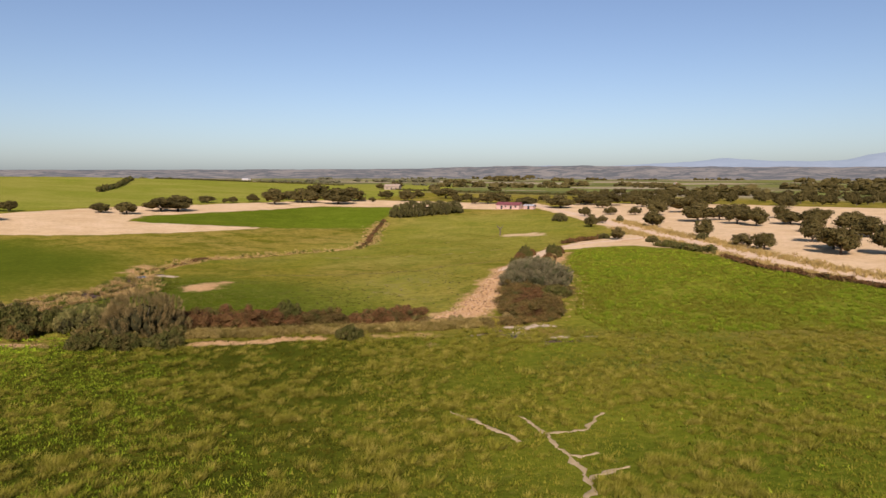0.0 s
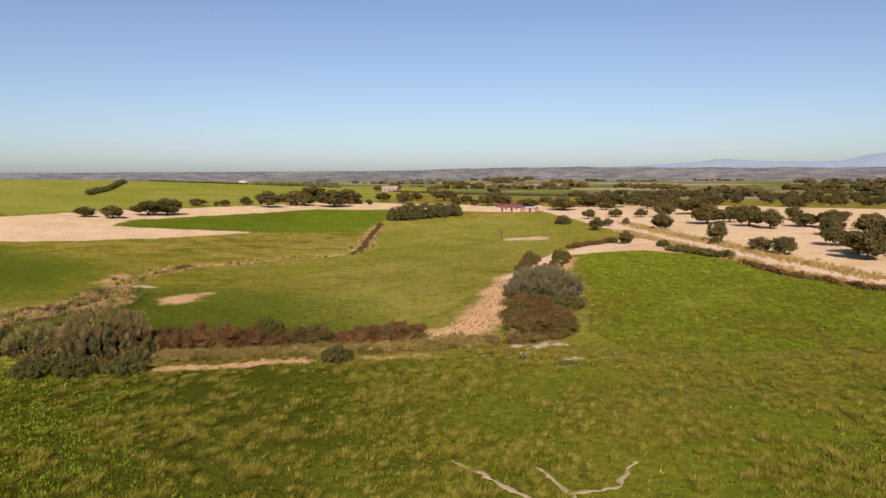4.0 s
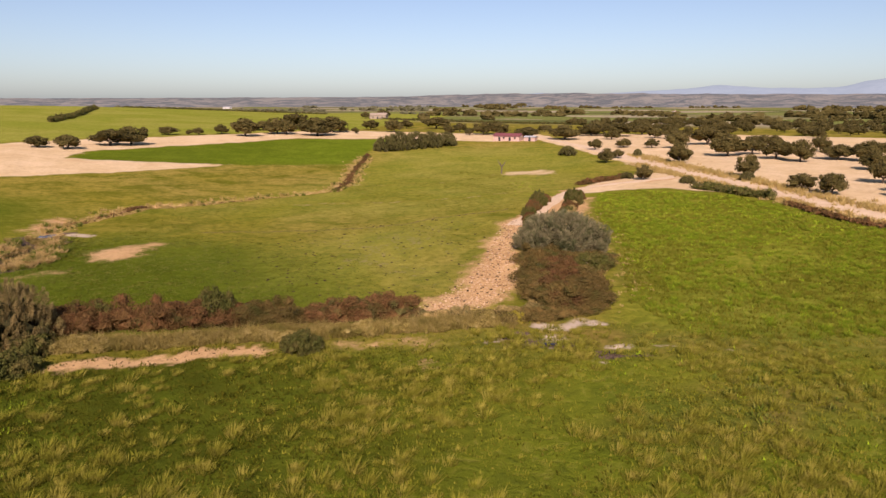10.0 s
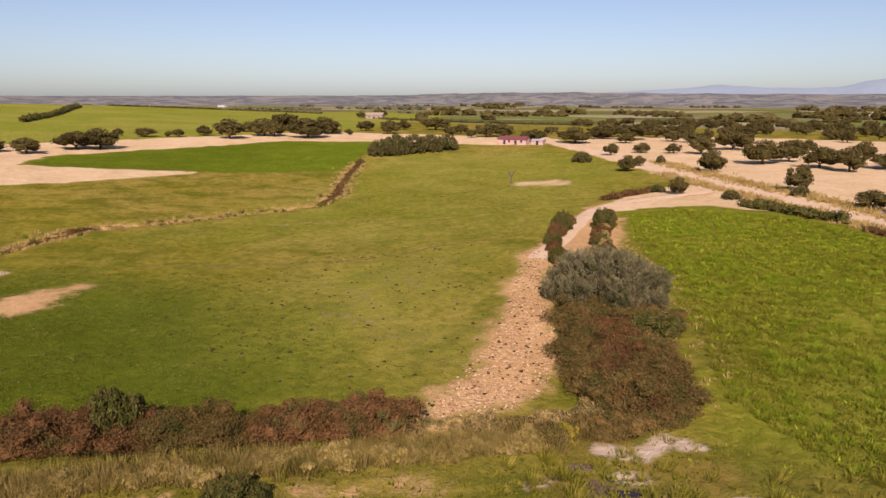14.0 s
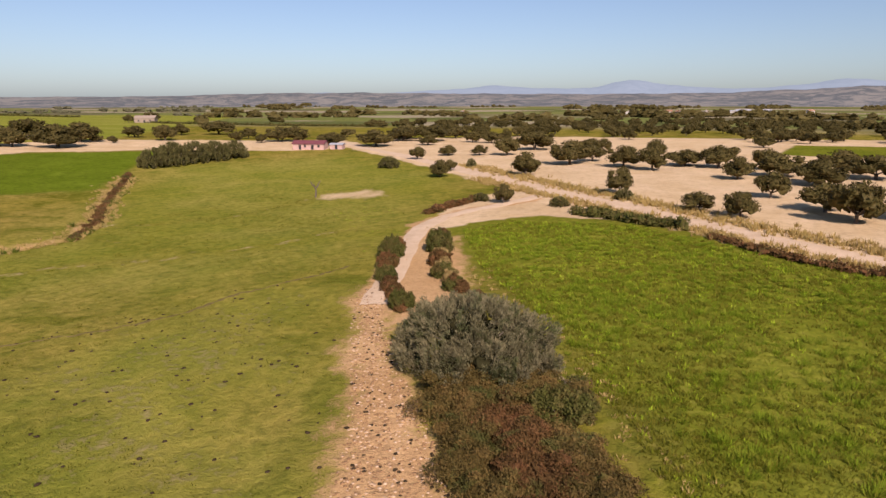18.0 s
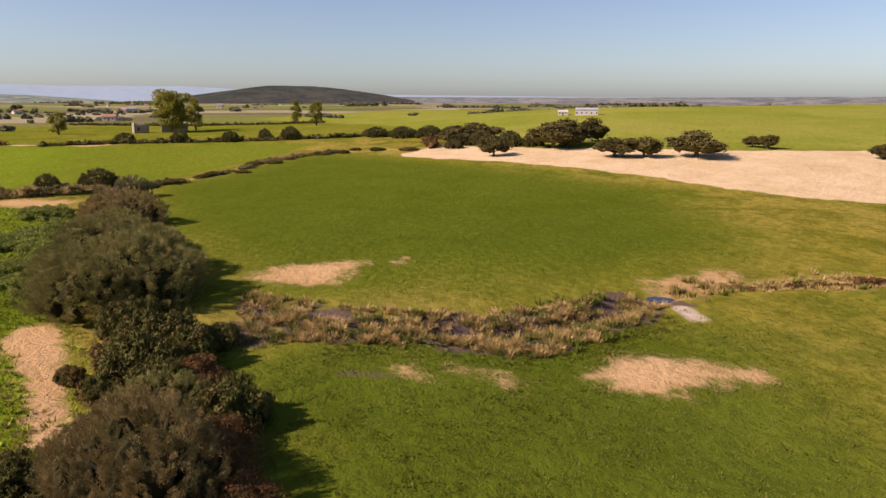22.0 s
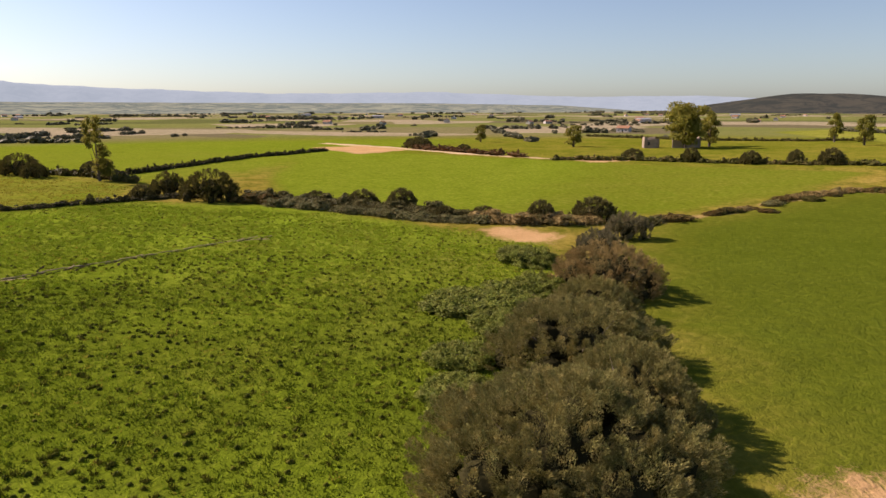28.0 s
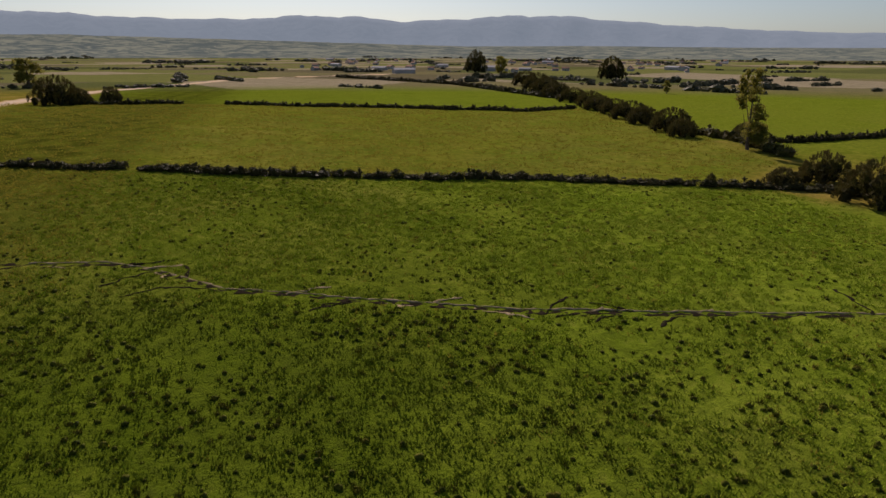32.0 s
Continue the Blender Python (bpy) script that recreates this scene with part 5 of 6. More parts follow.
# ---- the bramble hedge below the meadow ----
gen = np.random.default_rng(21)


def along(pts, gap):
    """Places spaced along a line."""
    out, left = [], 0.0
    for (ax, ay), (bx, by) in zip(pts, pts[1:]):
        d = math.hypot(bx - ax, by - ay)
        while left < d:
            out.append((ax + (bx - ax) * left / d, ay + (by - ay) * left / d))
            left += gap
        left -= d
    return out


# ---- grasses ----


def tufts(name, places, high, wide, blades, material, label, seed, broad=0.09, arch=0.45, wind=(0.0, 0.0)):
    """Tufts of grass or reed: bent three-sided blades, each tuft in its own place."""
    g = np.random.default_rng(seed)
    places = np.asarray(places)
    n = len(places)
    size = g.uniform(0.55, 1.35, n)
    p = np.repeat(places, blades, 0)
    s = np.repeat(size, blades)
    m = len(p)
    t, r = g.uniform(0, 2 * math.pi, m), np.sqrt(g.random(m))
    base = np.stack([p[:, 0] + wide * 0.4 * s * r * np.cos(t), p[:, 1] + wide * 0.4 * s * r * np.sin(t)], 1)
    z = np.repeat(land(places[:, 0], places[:, 1]), blades) - 0.05
    tall = high * s * g.uniform(0.6, 1.15, m)
    lean = tall * arch * (0.3 + r)
    top = np.stack([base[:, 0] + lean * np.cos(t) + wind[0] * tall, base[:, 1] + lean * np.sin(t) + wind[1] * tall, z + tall], 1)
    a = t + math.pi / 2 + g.normal(0, 0.5, m)
    half = broad * s * g.uniform(0.6, 1.3, m)
    left = np.stack([base[:, 0] - half * np.cos(a), base[:, 1] - half * np.sin(a), z], 1)
    right = np.stack([base[:, 0] + half * np.cos(a), base[:, 1] + half * np.sin(a), z], 1)
    v = np.stack([left, right, top], 1).reshape(-1, 3)
    return tagged(new(name, mesh_of(name, v, np.arange(m * 3).reshape(-1, 3), material)), label, "grass", kind="stuff")


def scatter(n, area, seed, thick=None, keep=0.0, fuzzy=0.0):
    """Random places inside a patch, thicker where the waves say so."""
    g = np.random.default_rng(seed)
    a = np.array(area)
    lo, hi = a.min(0) - 2 * fuzzy, a.max(0) + 2 * fuzzy
    out = []
    while sum(map(len, out)) < n:
        p = g.uniform(lo, hi, (4000, 2))
        ok = inside(p[:, 0], p[:, 1], area) > 0.3 + fuzzy * (g.random(4000) - 0.8)
        ok &= course(p[:, 0], p[:, 1], DRAIN) > 0.95
        for t in TRICKLES:
            ok &= course(p[:, 0], p[:, 1], t) > 0.55
        for t in PATCHES + [s for s in (NEAR_STRIP, TRACK_END, STREAM_BANK, LANE_MOUTH) if s is not area]:
            ok &= inside(p[:, 0], p[:, 1], t) < 0.2
        if thick:
            ok &= g.random(4000) < np.clip(keep + 0.5 + 0.9 * ripple(p[:, 0], p[:, 1], thick, 0.9 + seed), 0.03, 1)
        out.append(p[ok])
    return np.concatenate(out)[:n]


START_FIELD = [(-60, -12), (-46, 22), (-34, 30), (-15, 36), (4, 40), (20, 37), (60, 36), (75, 10), (60, -15), (10, -30)]
WIDE_FIELD = [(-36, 27), (-48, 30), (-70, 23), (-88, 24), (-110, 18), (-135, 13), (-152, 4), (-160, -34), (-150, -82), (-60, -100), (0, -105), (-5, -20), (-30, 10)]
tufts("grass_tufts", scatter(4300, START_FIELD, 1, 22, 0.0, 10), 0.48, 0.95, 96, BLADE, "rank yellow-green grass tufts in wet pasture", 31, 0.022, 0.65, (0.3, 0.1))
tufts("rush_tufts", scatter(420, [(18, 22), (60, 14), (70, 34), (20, 36)], 2, 12), 0.35, 0.8, 18, RUSH, "dark rush tufts in trodden pasture", 32, 0.06)
tufts("grass_tufts", scatter(1500, SIDE_FIELD, 3, 20), 0.44, 1.0, 90, LEA, "green grass tufts in the side field", 33, 0.022, 0.65, (0.3, 0.1))
NEAR_WET = [(-46, -48), (-40, -5), (-60, 20), (-100, 16), (-130, 2), (-125, -30), (-80, -44)]


def sward(places, high, wide, blades, label, seed, broad=0.07, arch=0.5, deep=MOSS):
    """Short grass, deep green or yellowed by where it grows."""
    g = np.random.default_rng(seed)
    green = g.random(len(places)) < deepness(places[:, 0], places[:, 1])
    bright = ~green & (g.random(len(places)) < np.where(places[:, 0] > 12, 0.02 + 0.25 * grade(places[:, 1] - 78, 30), 0.92 * grade(-places[:, 0] - 49, 14))) & ((places[:, 1] < 40) | (places[:, 0] > 12))
    tufts("short_grass", places[~green & ~bright], high, wide, blades, SWARD, "yellow-green " + label, seed, broad, arch)
    if bright.any():
        tufts("short_grass", places[bright], high, wide, blades, MEAD, "bright green " + label, seed + 90, broad, arch)
    tufts("short_grass", places[green], high, wide, blades, deep, "deep green " + label, seed + 50, broad, arch)


sward(scatter(76000, WIDE_FIELD, 5, 30, 0.5, 9), 0.23, 0.8, 9, "tufty sward of the wet field", 135, 0.06, 0.5, LEA)
sward(scatter(38000, START_FIELD, 14, 30, 0.5, 14), 0.22, 0.8, 6, "tufty sward before the hedge", 146)
sward(scatter(19000, SIDE_FIELD, 15, 30, 0.5), 0.30, 0.9, 8, "tufty sward of the side field", 147, 0.06, 0.5, LEA)
tufts("short_grass", scatter(15000, SOUTH_FIELD, 16, 30, 0.5), 0.32, 1.3, 6, SWARD, "rank sward of the field beyond the hedge", 48, 0.12, 0.45)
tufts("short_grass", scatter(11000, NEAR_MEADOW, 25, 12, 0.1, 4), 0.14, 0.6, 8, RUSH, "green tufty sward beside the marsh", 149, 0.045, 0.6)
MEADOW = [(-50, 36), (-36, 44), (-6, 49), (2, 62), (6, 96), (14, 118), (24, 150), (0, 190), (-28, 160), (-60, 118), (-62, 92), (-50, 60), (-46, 40)]
sward(scatter(30000, MEADOW, 6, 26, 0.2, 5), 0.11, 0.7, 6, "grazed sward of the meadow", 136, 0.06, 0.8)
tufts("reeds", scatter(620, MARSH, 7, 7, -0.3, 1.0), 0.5, 0.8, 34, REED, "straw-coloured reeds and sedge in the marsh", 37, 0.045, 0.8)
tufts("sedge", scatter(170, MARSH, 8, 5, -0.1, 1.5), 0.5, 1.1, 40, WEED, "dull yellow sedge clumps in the marsh", 38, 0.05, 0.5)
tufts("rush_clumps", scatter(110, MARSH, 18, 4, -0.2, 2.5), 0.6, 1.0, 44, RUSH, "dark olive rush clumps standing in the marsh mud", 138, 0.045, 0.4)
ditch_places = np.array([(x + gen.normal(0, 1.5), y + gen.normal(0, 1.5)) for x, y in along(DITCH[4:], 0.11)])
ditch_places = ditch_places[course(ditch_places[:, 0], ditch_places[:, 1], [(-68.5, 86.2), (-59.5, 86.2)]) > 2.6]
tufts("sedge", ditch_places, 0.55, 0.7, 16, HAY, "dry yellow sedge along the ditch", 39, 0.06, 0.4)
tufts("sedge", ditch_places[::9] + 0.5, 0.7, 1.1, 26, RUSH, "dark rushes along the ditch", 40, 0.08, 0.4)
belt = np.array([(x + gen.normal(0, 0.5), y + gen.normal(0, 0.6)) for x, y in along([(-42, 36.2), (-30, 38.8), (-16, 42.2), (-4, 44.8), (6, 46.4)], 0.034)])
tufts("tall_grass", belt, 1.0, 0.7, 30, WEED, "tall dry grass belt below the brambles", 41, 0.022, 0.35)
hedge_line = [(-42, 36.0), (-30, 38.6), (-16, 42.0), (-4, 44.6), (5, 46.2)]
tufts("tall_grass", belt[::5] + (0, 0.5), 0.66, 0.9, 20, BLADE, "green tall grass mixed into the dry belt", 42, 0.05, 0.3)
edge = np.array([(x + gen.normal(0, 1.2), y + gen.normal(0, 1.2)) for x, y in along([(6, 46.5), (10, 48.5), (16, 51), (20, 58), (21, 68), (22, 84), (23, 104)], 0.4)])
tufts("tall_grass", edge, 0.28, 0.7, 14, HAY, "dry grass fringe round the sallow", 43, 0.06, 0.4)
verge = np.array([(x + gen.normal(0, 1.2) - 4.5, y + gen.normal(0, 1.5)) for x, y in along(ROAD[4:11], 0.12)] + [(x + gen.normal(0, 1.6) + 5.5, y + gen.normal(0, 1.5)) for x, y in along(ROAD[3:11], 0.12)])
tufts("tall_grass", verge, 0.75, 0.9, 12, HAY, "dry grass along the farm road verges", 44, 0.09, 0.4)
bank = np.array([(x + gen.normal(0, 1.0), y + gen.normal(0, 1.0)) for x, y in along([(-66, 22.5), (-60, 26), (-52, 28.6), (-46, 29.4)], 0.5)])
tufts("tall_grass", bank, 0.32, 0.6, 14, WEED, "dry grass on the stream bank", 45, 0.06, 0.4)


def lumps(name, places, size, material, label, seed, tall=0.4, category="ground litter"):
    """Small flattened lumps lying on the ground."""
    g = np.random.default_rng(seed)
    v0, f0 = ball(3, 6)
    vs = []
    for (x, y), z in zip(places, land(places[:, 0], places[:, 1])):
        s = size * g.uniform(0.5, 1.5)
        vs.append(v0 * (s * g.uniform(0.8, 1.3), s, s * tall) * (1 + 0.15 * g.normal(size=(len(v0), 1))) + (x, y, z + s * 0.1))
    n = len(v0)
    f = np.concatenate([f0 + k * n for k in range(len(places))])
    return tagged(new(name, mesh_of(name, np.concatenate(vs), f, material, True)), label, category, kind="stuff")


for places, size, seed, label in ((scatter(2700, WIDE_FIELD, 4, 40, 0.3), 0.145, 34, "dark rush tussocks scattered over the wet field"), (scatter(1500, NEAR_WET, 24, 24, 0.1, 8), 0.17, 134, "dark rush tussocks standing clear of the short turf")):
    lumps("rush_tussocks", places, size, TUSSOCK, label, seed, 0.9, "grass")
    tufts("rush_tips", places, size * 1.9, size * 3.2, 26, TUSSOCK, "short rush tips crowning the dark tussocks", seed, 0.03, 0.2)


lumps("dung", scatter(240, [(-34, 62), (-8, 52), (2, 64), (5, 96), (-2, 112), (-28, 95)], 9), 0.14, DUNG, "dark dried dung pats on the grazed meadow", 51)
lumps("stones", scatter(900, TRACK_END, 17), 0.09, PEBBLE, "ochre stones strewn over the bare track", 55)
lumps("clods", scatter(1300, TRACK_END, 10), 0.09, CLOD, "loose earth clods on the bare track", 52)
lumps("dung", scatter(200, TRACK_END, 12), 0.12, DUNG, "dark dung pats on the bare track", 53)
lumps("clods", scatter(45, NEAR_STRIP, 13), 0.06, DUNG, "dark clods on the bare strip", 54)

# ---- hedges, banks and more distant trees ----


def hedge(pts, wide, high, material, label, seed, density=9, size=0.5, name="hedge", knobs=1):
    """A rough overgrown hedge following a line over the ground, in clumps."""
    g = np.random.default_rng(seed)
    kinds = material if isinstance(material, tuple) else (material,)
    base = new(name)
    ox, oy = pts[0]
    oz = float(land(ox, oy))
    base.matrix_basis = pose(ox, oy, oz)
    run = along(pts, wide * 0.4)
    stretch = 4 if len(run) < 60 else 8
    for i in range(0, len(run), stretch):
        blobs = []
        for x, y in run[i:i + stretch]:
            x, y = x + g.normal(0, wide * 0.12), y + g.normal(0, wide * 0.12)
            h = high * g.uniform(0.5, 1.1)
            z = float(land(x, y)) - oz
            blobs.append((x - ox, y - oy, z + h * 0.30, wide * g.uniform(0.40, 0.62), wide * g.uniform(0.40, 0.62), h * 0.62))
            for k in range(knobs):
                r = wide * g.uniform(0.12, 0.26)
                blobs.append((x - ox + wide * np.clip(g.normal(0, 0.25), -0.42, 0.42), y - oy + wide * np.clip(g.normal(0, 0.25), -0.42, 0.42), z + h * g.uniform(0.35, 0.95), r, r, h * g.uniform(0.2, 0.4)))
        kind = kinds[int(g.integers(len(kinds)))]
        fine = density > 200
        part("clump", mesh_of("hedge_clump", *joined(masses(blobs, g, 0.66, 0.25), sprays(blobs, len(blobs) * (int(density * 2.1) if fine else density * 2), size * (0.62 if fine else 0.9), g, 0.4, 0.55, 0.6)), kind), base)
    return tagged(base, label, "hedge")


hedge(hedge_line, 2.0, 0.9, WEED, "straw and olive weeds in a low rank belt", 160, 260, 0.3, knobs=4)
# the bramble hedge below the meadow, and the brambles at the sallow's foot
hedge([(-54, 40), (-44, 41), (-36, 42), (-27, 45)], 4.6, 2.6, (BRAMBLE, BRAMBLE, BROWN), "red-brown bramble hedge below the meadow", 61, 520, 0.21, knobs=4)
hedge([(-27, 45), (-20, 46), (-14, 46.5), (-5, 48)], 4.2, 2.3, (BRAMBLE, BRAMBLE, BROWN), "red-brown bramble hedge below the meadow", 62, 520, 0.21, knobs=4)
hedge([(-6, 47.2), (0, 47.2), (5, 48), (8.5, 50)], 2.5, 1.0, (BRAMBLE, RUSSET), "low brown brambles at the end of the track", 63, 260, 0.25, knobs=2)
hedge([(10.8, 72), (9.8, 66), (9.5, 60), (9.4, 54), (9, 48.5)], 4.6, 1.8, BROWN, "olive and brown brambles spreading below the sallow", 64, 520, 0.24, knobs=4)
hedge([(16.8, 73), (15.8, 66), (14.6, 59), (13, 51)], 4.8, 1.8, (BROWN, THORN, BROWN), "green and brown brambles spreading below the sallow", 65, 520, 0.24, knobs=4)
hedge([(13.5, 72), (12.8, 65), (12, 58), (11.5, 51)], 4.6, 1.9, (BRAMBLE, BROWN), "tangled brambles spreading below the sallow", 59, 520, 0.24, knobs=4)
hedge([(2, 46.6), (7, 47.4), (12.5, 48.6), (14.5, 50.5)], 3.0, 1.0, (BRAMBLE, BROWN), "brown bramble fringe at the foot of the thicket", 161, 300, 0.22, knobs=3)
plant(dark_bush, -49, 42, 0.95, 1.3, 70, group="brambles along the stream")
hedge([(18.8, 95), (19.4, 103), (21, 111), (23.6, 121)], 1.7, 1.1, (BRAMBLE, RUSSET), "rust-brown brambles lining the lane", 57, 260, 0.26, knobs=2)
hedge([(11.4, 92), (11.8, 100), (13.2, 108), (16, 117)], 1.7, 1.0, (BRAMBLE, THORN), "dark brambles lining the lane", 58, 260, 0.26, knobs=2)
plant(dark_bush, 17, 66, 0.85, 0.85, 30, group="brambles below the sallow")
plant(dark_bush, -24, 46, 0.7, 1.45, group="brambles of the meadow hedge")
plant(dark_bush, -34.5, 43, 0.6, 1.1, group="brambles of the meadow hedge")
plant(dark_bush, -8, 47.6, 0.5, 0.95, group="brambles of the meadow hedge")
gold = thicket("shrub", 169, 2.6, 2.2, 1.3, GOLD, "small yellow-leaved shrub below the brambles", 1500, 0.2, 7, 0.5, 0.5, category="shrub")
plant(gold, 5.8, 46.6, 1, 1, 0)
plant(dark_bush, -13.6, 38.4, 0.62, 0.75, 0, label="small dark green bush on the bare strip")
hedge(DITCH[5:7], 1.6, 0.7, BRAMBLE, "low brown scrub along the ditch", 66, 24, 0.35)
hedge(DITCH[7:9], 1.6, 0.6, BRAMBLE, "low brown scrub along the ditch", 67, 24, 0.35)
hedge([(-33, 152), (-32, 169), (-34, 185), (-36, 215), (-36, 238)], 2.2, 1.0, BRAMBLE, "brown scrub and sedge along the upper ditch", 68, 24, 0.4)
hedge([(-67, 115), (-65.5, 118)], 2.4, 1.2, BRAMBLE, "dark brown bush at the ditch's edge", 69, 40, 0.35)
hedge([(30, -113), (-24, -108), (-52, -104.5)], 2.4, 1.25, HEDGE, "dark overgrown bramble hedge between pastures", 71, 60, 0.2, knobs=2)
hedge([(-54, -104), (-80, -97.5), (-100, -95.5), (-121, -93.5), (-146, -88)], 2.4, 1.25, HEDGE, "dark overgrown bramble hedge between pastures", 72, 60, 0.2, knobs=2)
hedge([(-40, -249), (-28, -246), (-5, -244)], 2.2, 1.8, HEDGE, "dark hedge on the pasture's far side", 73, 26, 0.38)
hedge([(-185, -238), (-160, -224.5), (-112, -237), (-81, -239), (-56, -247)], 2.0, 1.6, HEDGE, "dark hedge on the pasture's far side", 74, 26, 0.38)
hedge([(-120, -600), (-160, -510), (-188, -453), (-202, -290)], 4, 3.0, HEDGE, "long dark hedge across the far pastures", 75, 10, 0.8)
hedge([(-192, -139), (-206, -139), (-238, -145), (-271, -149), (-301, -145), (-320, -142)], 2.4, 2.0, HEDGE, "straight dark hedge climbing the far field", 76, 26, 0.38)
hedge([(-168, -66), (-167.5, -52), (-167, -38), (-167, -20), (-170, -8)], 5.5, 1.9, (MAT, MAT, BROWN), "tangled grey-green bramble mats along the stream", 77, 90, 0.36, knobs=5)
hedge([(-174, -66), (-174, -48), (-174, -30), (-174, -12)], 5.5, 2.5, (OLIVE, BROWN, MAT), "olive and brown scrub along the stream", 177, 80, 0.38, knobs=5)
hedge([(-172, -10), (-173, 2), (-178, 14)], 6.0, 2.2, (BROWN, RUSSET), "brown tangled hedge along the stream", 78, 80, 0.38, knobs=5)
hedge([(-146, -88), (-160, -85), (-172, -76)], 2.5, 1.4, HEDGE, "low dark hedge by the stream bushes", 80, 16, 0.4)
hedge([(-184, -118), (-186, -130), (-188, -142), (-186, -160)], 4, 2.6, THORN, "stream-side scrub under the poplar", 81, 16, 0.6)
hedge([(-312, -30), (-316, 0), (-308, 30), (-300, 60), (-292, 90), (-285, 130)], 4.5, 2.2, THORN, "dark hedge on the far side of the crop", 82, 12, 0.7)
hedge([(-350, -110), (-335, -78), (-320, -45)], 6, 2.8, BRAMBLE, "brown scrub along the far lane", 83, 12, 0.8)
hedge([(-520, -60), (-470, 20), (-450, 100)], 4, 1.8, THORN, "thin dark hedge across a far field", 84, 8, 0.9)
hedge([(51, 133), (53.5, 126), (56.5, 119.5), (59.5, 114)], 3.2, 2.0, THORN, "dark bramble hedge along the farm road", 85, 26, 0.45)
hedge([(60, 107), (60.5, 98), (62, 90), (66, 83), (74, 68)], 2.4, 1.0, BRAMBLE, "low brown brambles along the farm road", 86, 20, 0.4)
hedge([(28, 146), (33, 150), (40, 155)], 2.4, 1.4, BRAMBLE, "low red-brown brambles at the track junction", 87, 26, 0.4)
hedge([(-245, 112), (-236, 109), (-226, 107)], 5, 3.5, BRAMBLE, "brown scrub at the end of the stubble", 88, 20, 0.6)
hedge([(-216, 335), (-240, 400), (-276, 480), (-300, 535)], 4, 3.2, THORN, "dark hedge running up the green hill", 89, 8, 1.0)
hedge([(-330, 640), (-250, 700), (-150, 720)], 4, 2.0, THORN, "thin dark hedge on the green hill", 90, 8, 1.0)
hedge([(-80, 560), (20, 520), (90, 500)], 4, 2.0, THORN, "thin dark hedge beyond the meadow", 91, 8, 1.0)

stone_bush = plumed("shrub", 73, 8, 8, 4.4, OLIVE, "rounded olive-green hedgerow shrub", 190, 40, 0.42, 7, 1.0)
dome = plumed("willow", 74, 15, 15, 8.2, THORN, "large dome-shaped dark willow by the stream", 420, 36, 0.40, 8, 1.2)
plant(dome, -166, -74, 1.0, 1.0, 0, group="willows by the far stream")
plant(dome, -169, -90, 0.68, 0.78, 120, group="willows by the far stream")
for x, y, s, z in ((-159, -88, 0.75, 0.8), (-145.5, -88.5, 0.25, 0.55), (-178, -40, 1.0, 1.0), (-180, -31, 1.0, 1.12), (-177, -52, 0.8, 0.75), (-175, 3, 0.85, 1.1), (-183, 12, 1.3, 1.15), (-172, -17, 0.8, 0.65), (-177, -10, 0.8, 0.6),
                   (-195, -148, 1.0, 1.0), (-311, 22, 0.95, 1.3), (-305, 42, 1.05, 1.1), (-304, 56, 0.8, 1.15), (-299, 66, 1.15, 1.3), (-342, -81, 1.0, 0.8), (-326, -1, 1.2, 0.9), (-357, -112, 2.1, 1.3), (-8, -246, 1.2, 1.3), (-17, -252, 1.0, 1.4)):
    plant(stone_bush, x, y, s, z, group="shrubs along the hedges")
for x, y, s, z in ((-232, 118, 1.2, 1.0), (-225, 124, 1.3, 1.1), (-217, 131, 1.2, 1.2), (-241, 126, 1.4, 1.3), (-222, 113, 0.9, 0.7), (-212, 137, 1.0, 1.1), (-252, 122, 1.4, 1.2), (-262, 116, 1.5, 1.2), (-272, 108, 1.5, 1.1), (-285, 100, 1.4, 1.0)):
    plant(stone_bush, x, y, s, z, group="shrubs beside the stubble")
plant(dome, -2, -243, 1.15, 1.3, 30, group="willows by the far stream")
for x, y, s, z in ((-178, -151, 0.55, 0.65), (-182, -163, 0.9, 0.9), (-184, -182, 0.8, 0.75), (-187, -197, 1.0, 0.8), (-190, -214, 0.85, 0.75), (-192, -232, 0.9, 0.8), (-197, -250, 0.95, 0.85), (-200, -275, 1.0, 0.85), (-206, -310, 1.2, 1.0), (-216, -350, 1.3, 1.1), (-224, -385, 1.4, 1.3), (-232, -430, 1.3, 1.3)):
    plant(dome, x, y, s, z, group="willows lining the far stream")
# ragged scrub along the winding gully
gen = np.random.default_rng(79)
for a, b, wide, high in ((1, 3, 4.0, 1.3), (2, 4, 3.0, 0.9), (3, 6, 3.6, 1.2)):
    line = [(x + gen.normal(0, 1.2), y + gen.normal(0, 1.2)) for x, y in along(GULLY[a:b], 6)]
    hedge(line, wide, high, (BROWN, RUSSET, MAT), "ragged low brown scrub along the gully", 180 + a, 50, 0.34, knobs=4)
for k, (x, y) in enumerate(along(GULLY[1:], 8)):
    s = gen.uniform(0.35, 0.9)
    plant((dark_bush, brown_bush, brown_bush)[k % 3], x + gen.normal(0, 2.6), y + gen.normal(0, 2.6), s * gen.uniform(1.0, 1.6), s * 0.7, group="ragged scrub along the gully")
for x, y, s, z in ((-343, -530, 1.6, 2.5), (-284, -745, 1.9, 3.2)):
    plant(dome, x, y, s, z, label="tall dense dark tree alone in the plain")
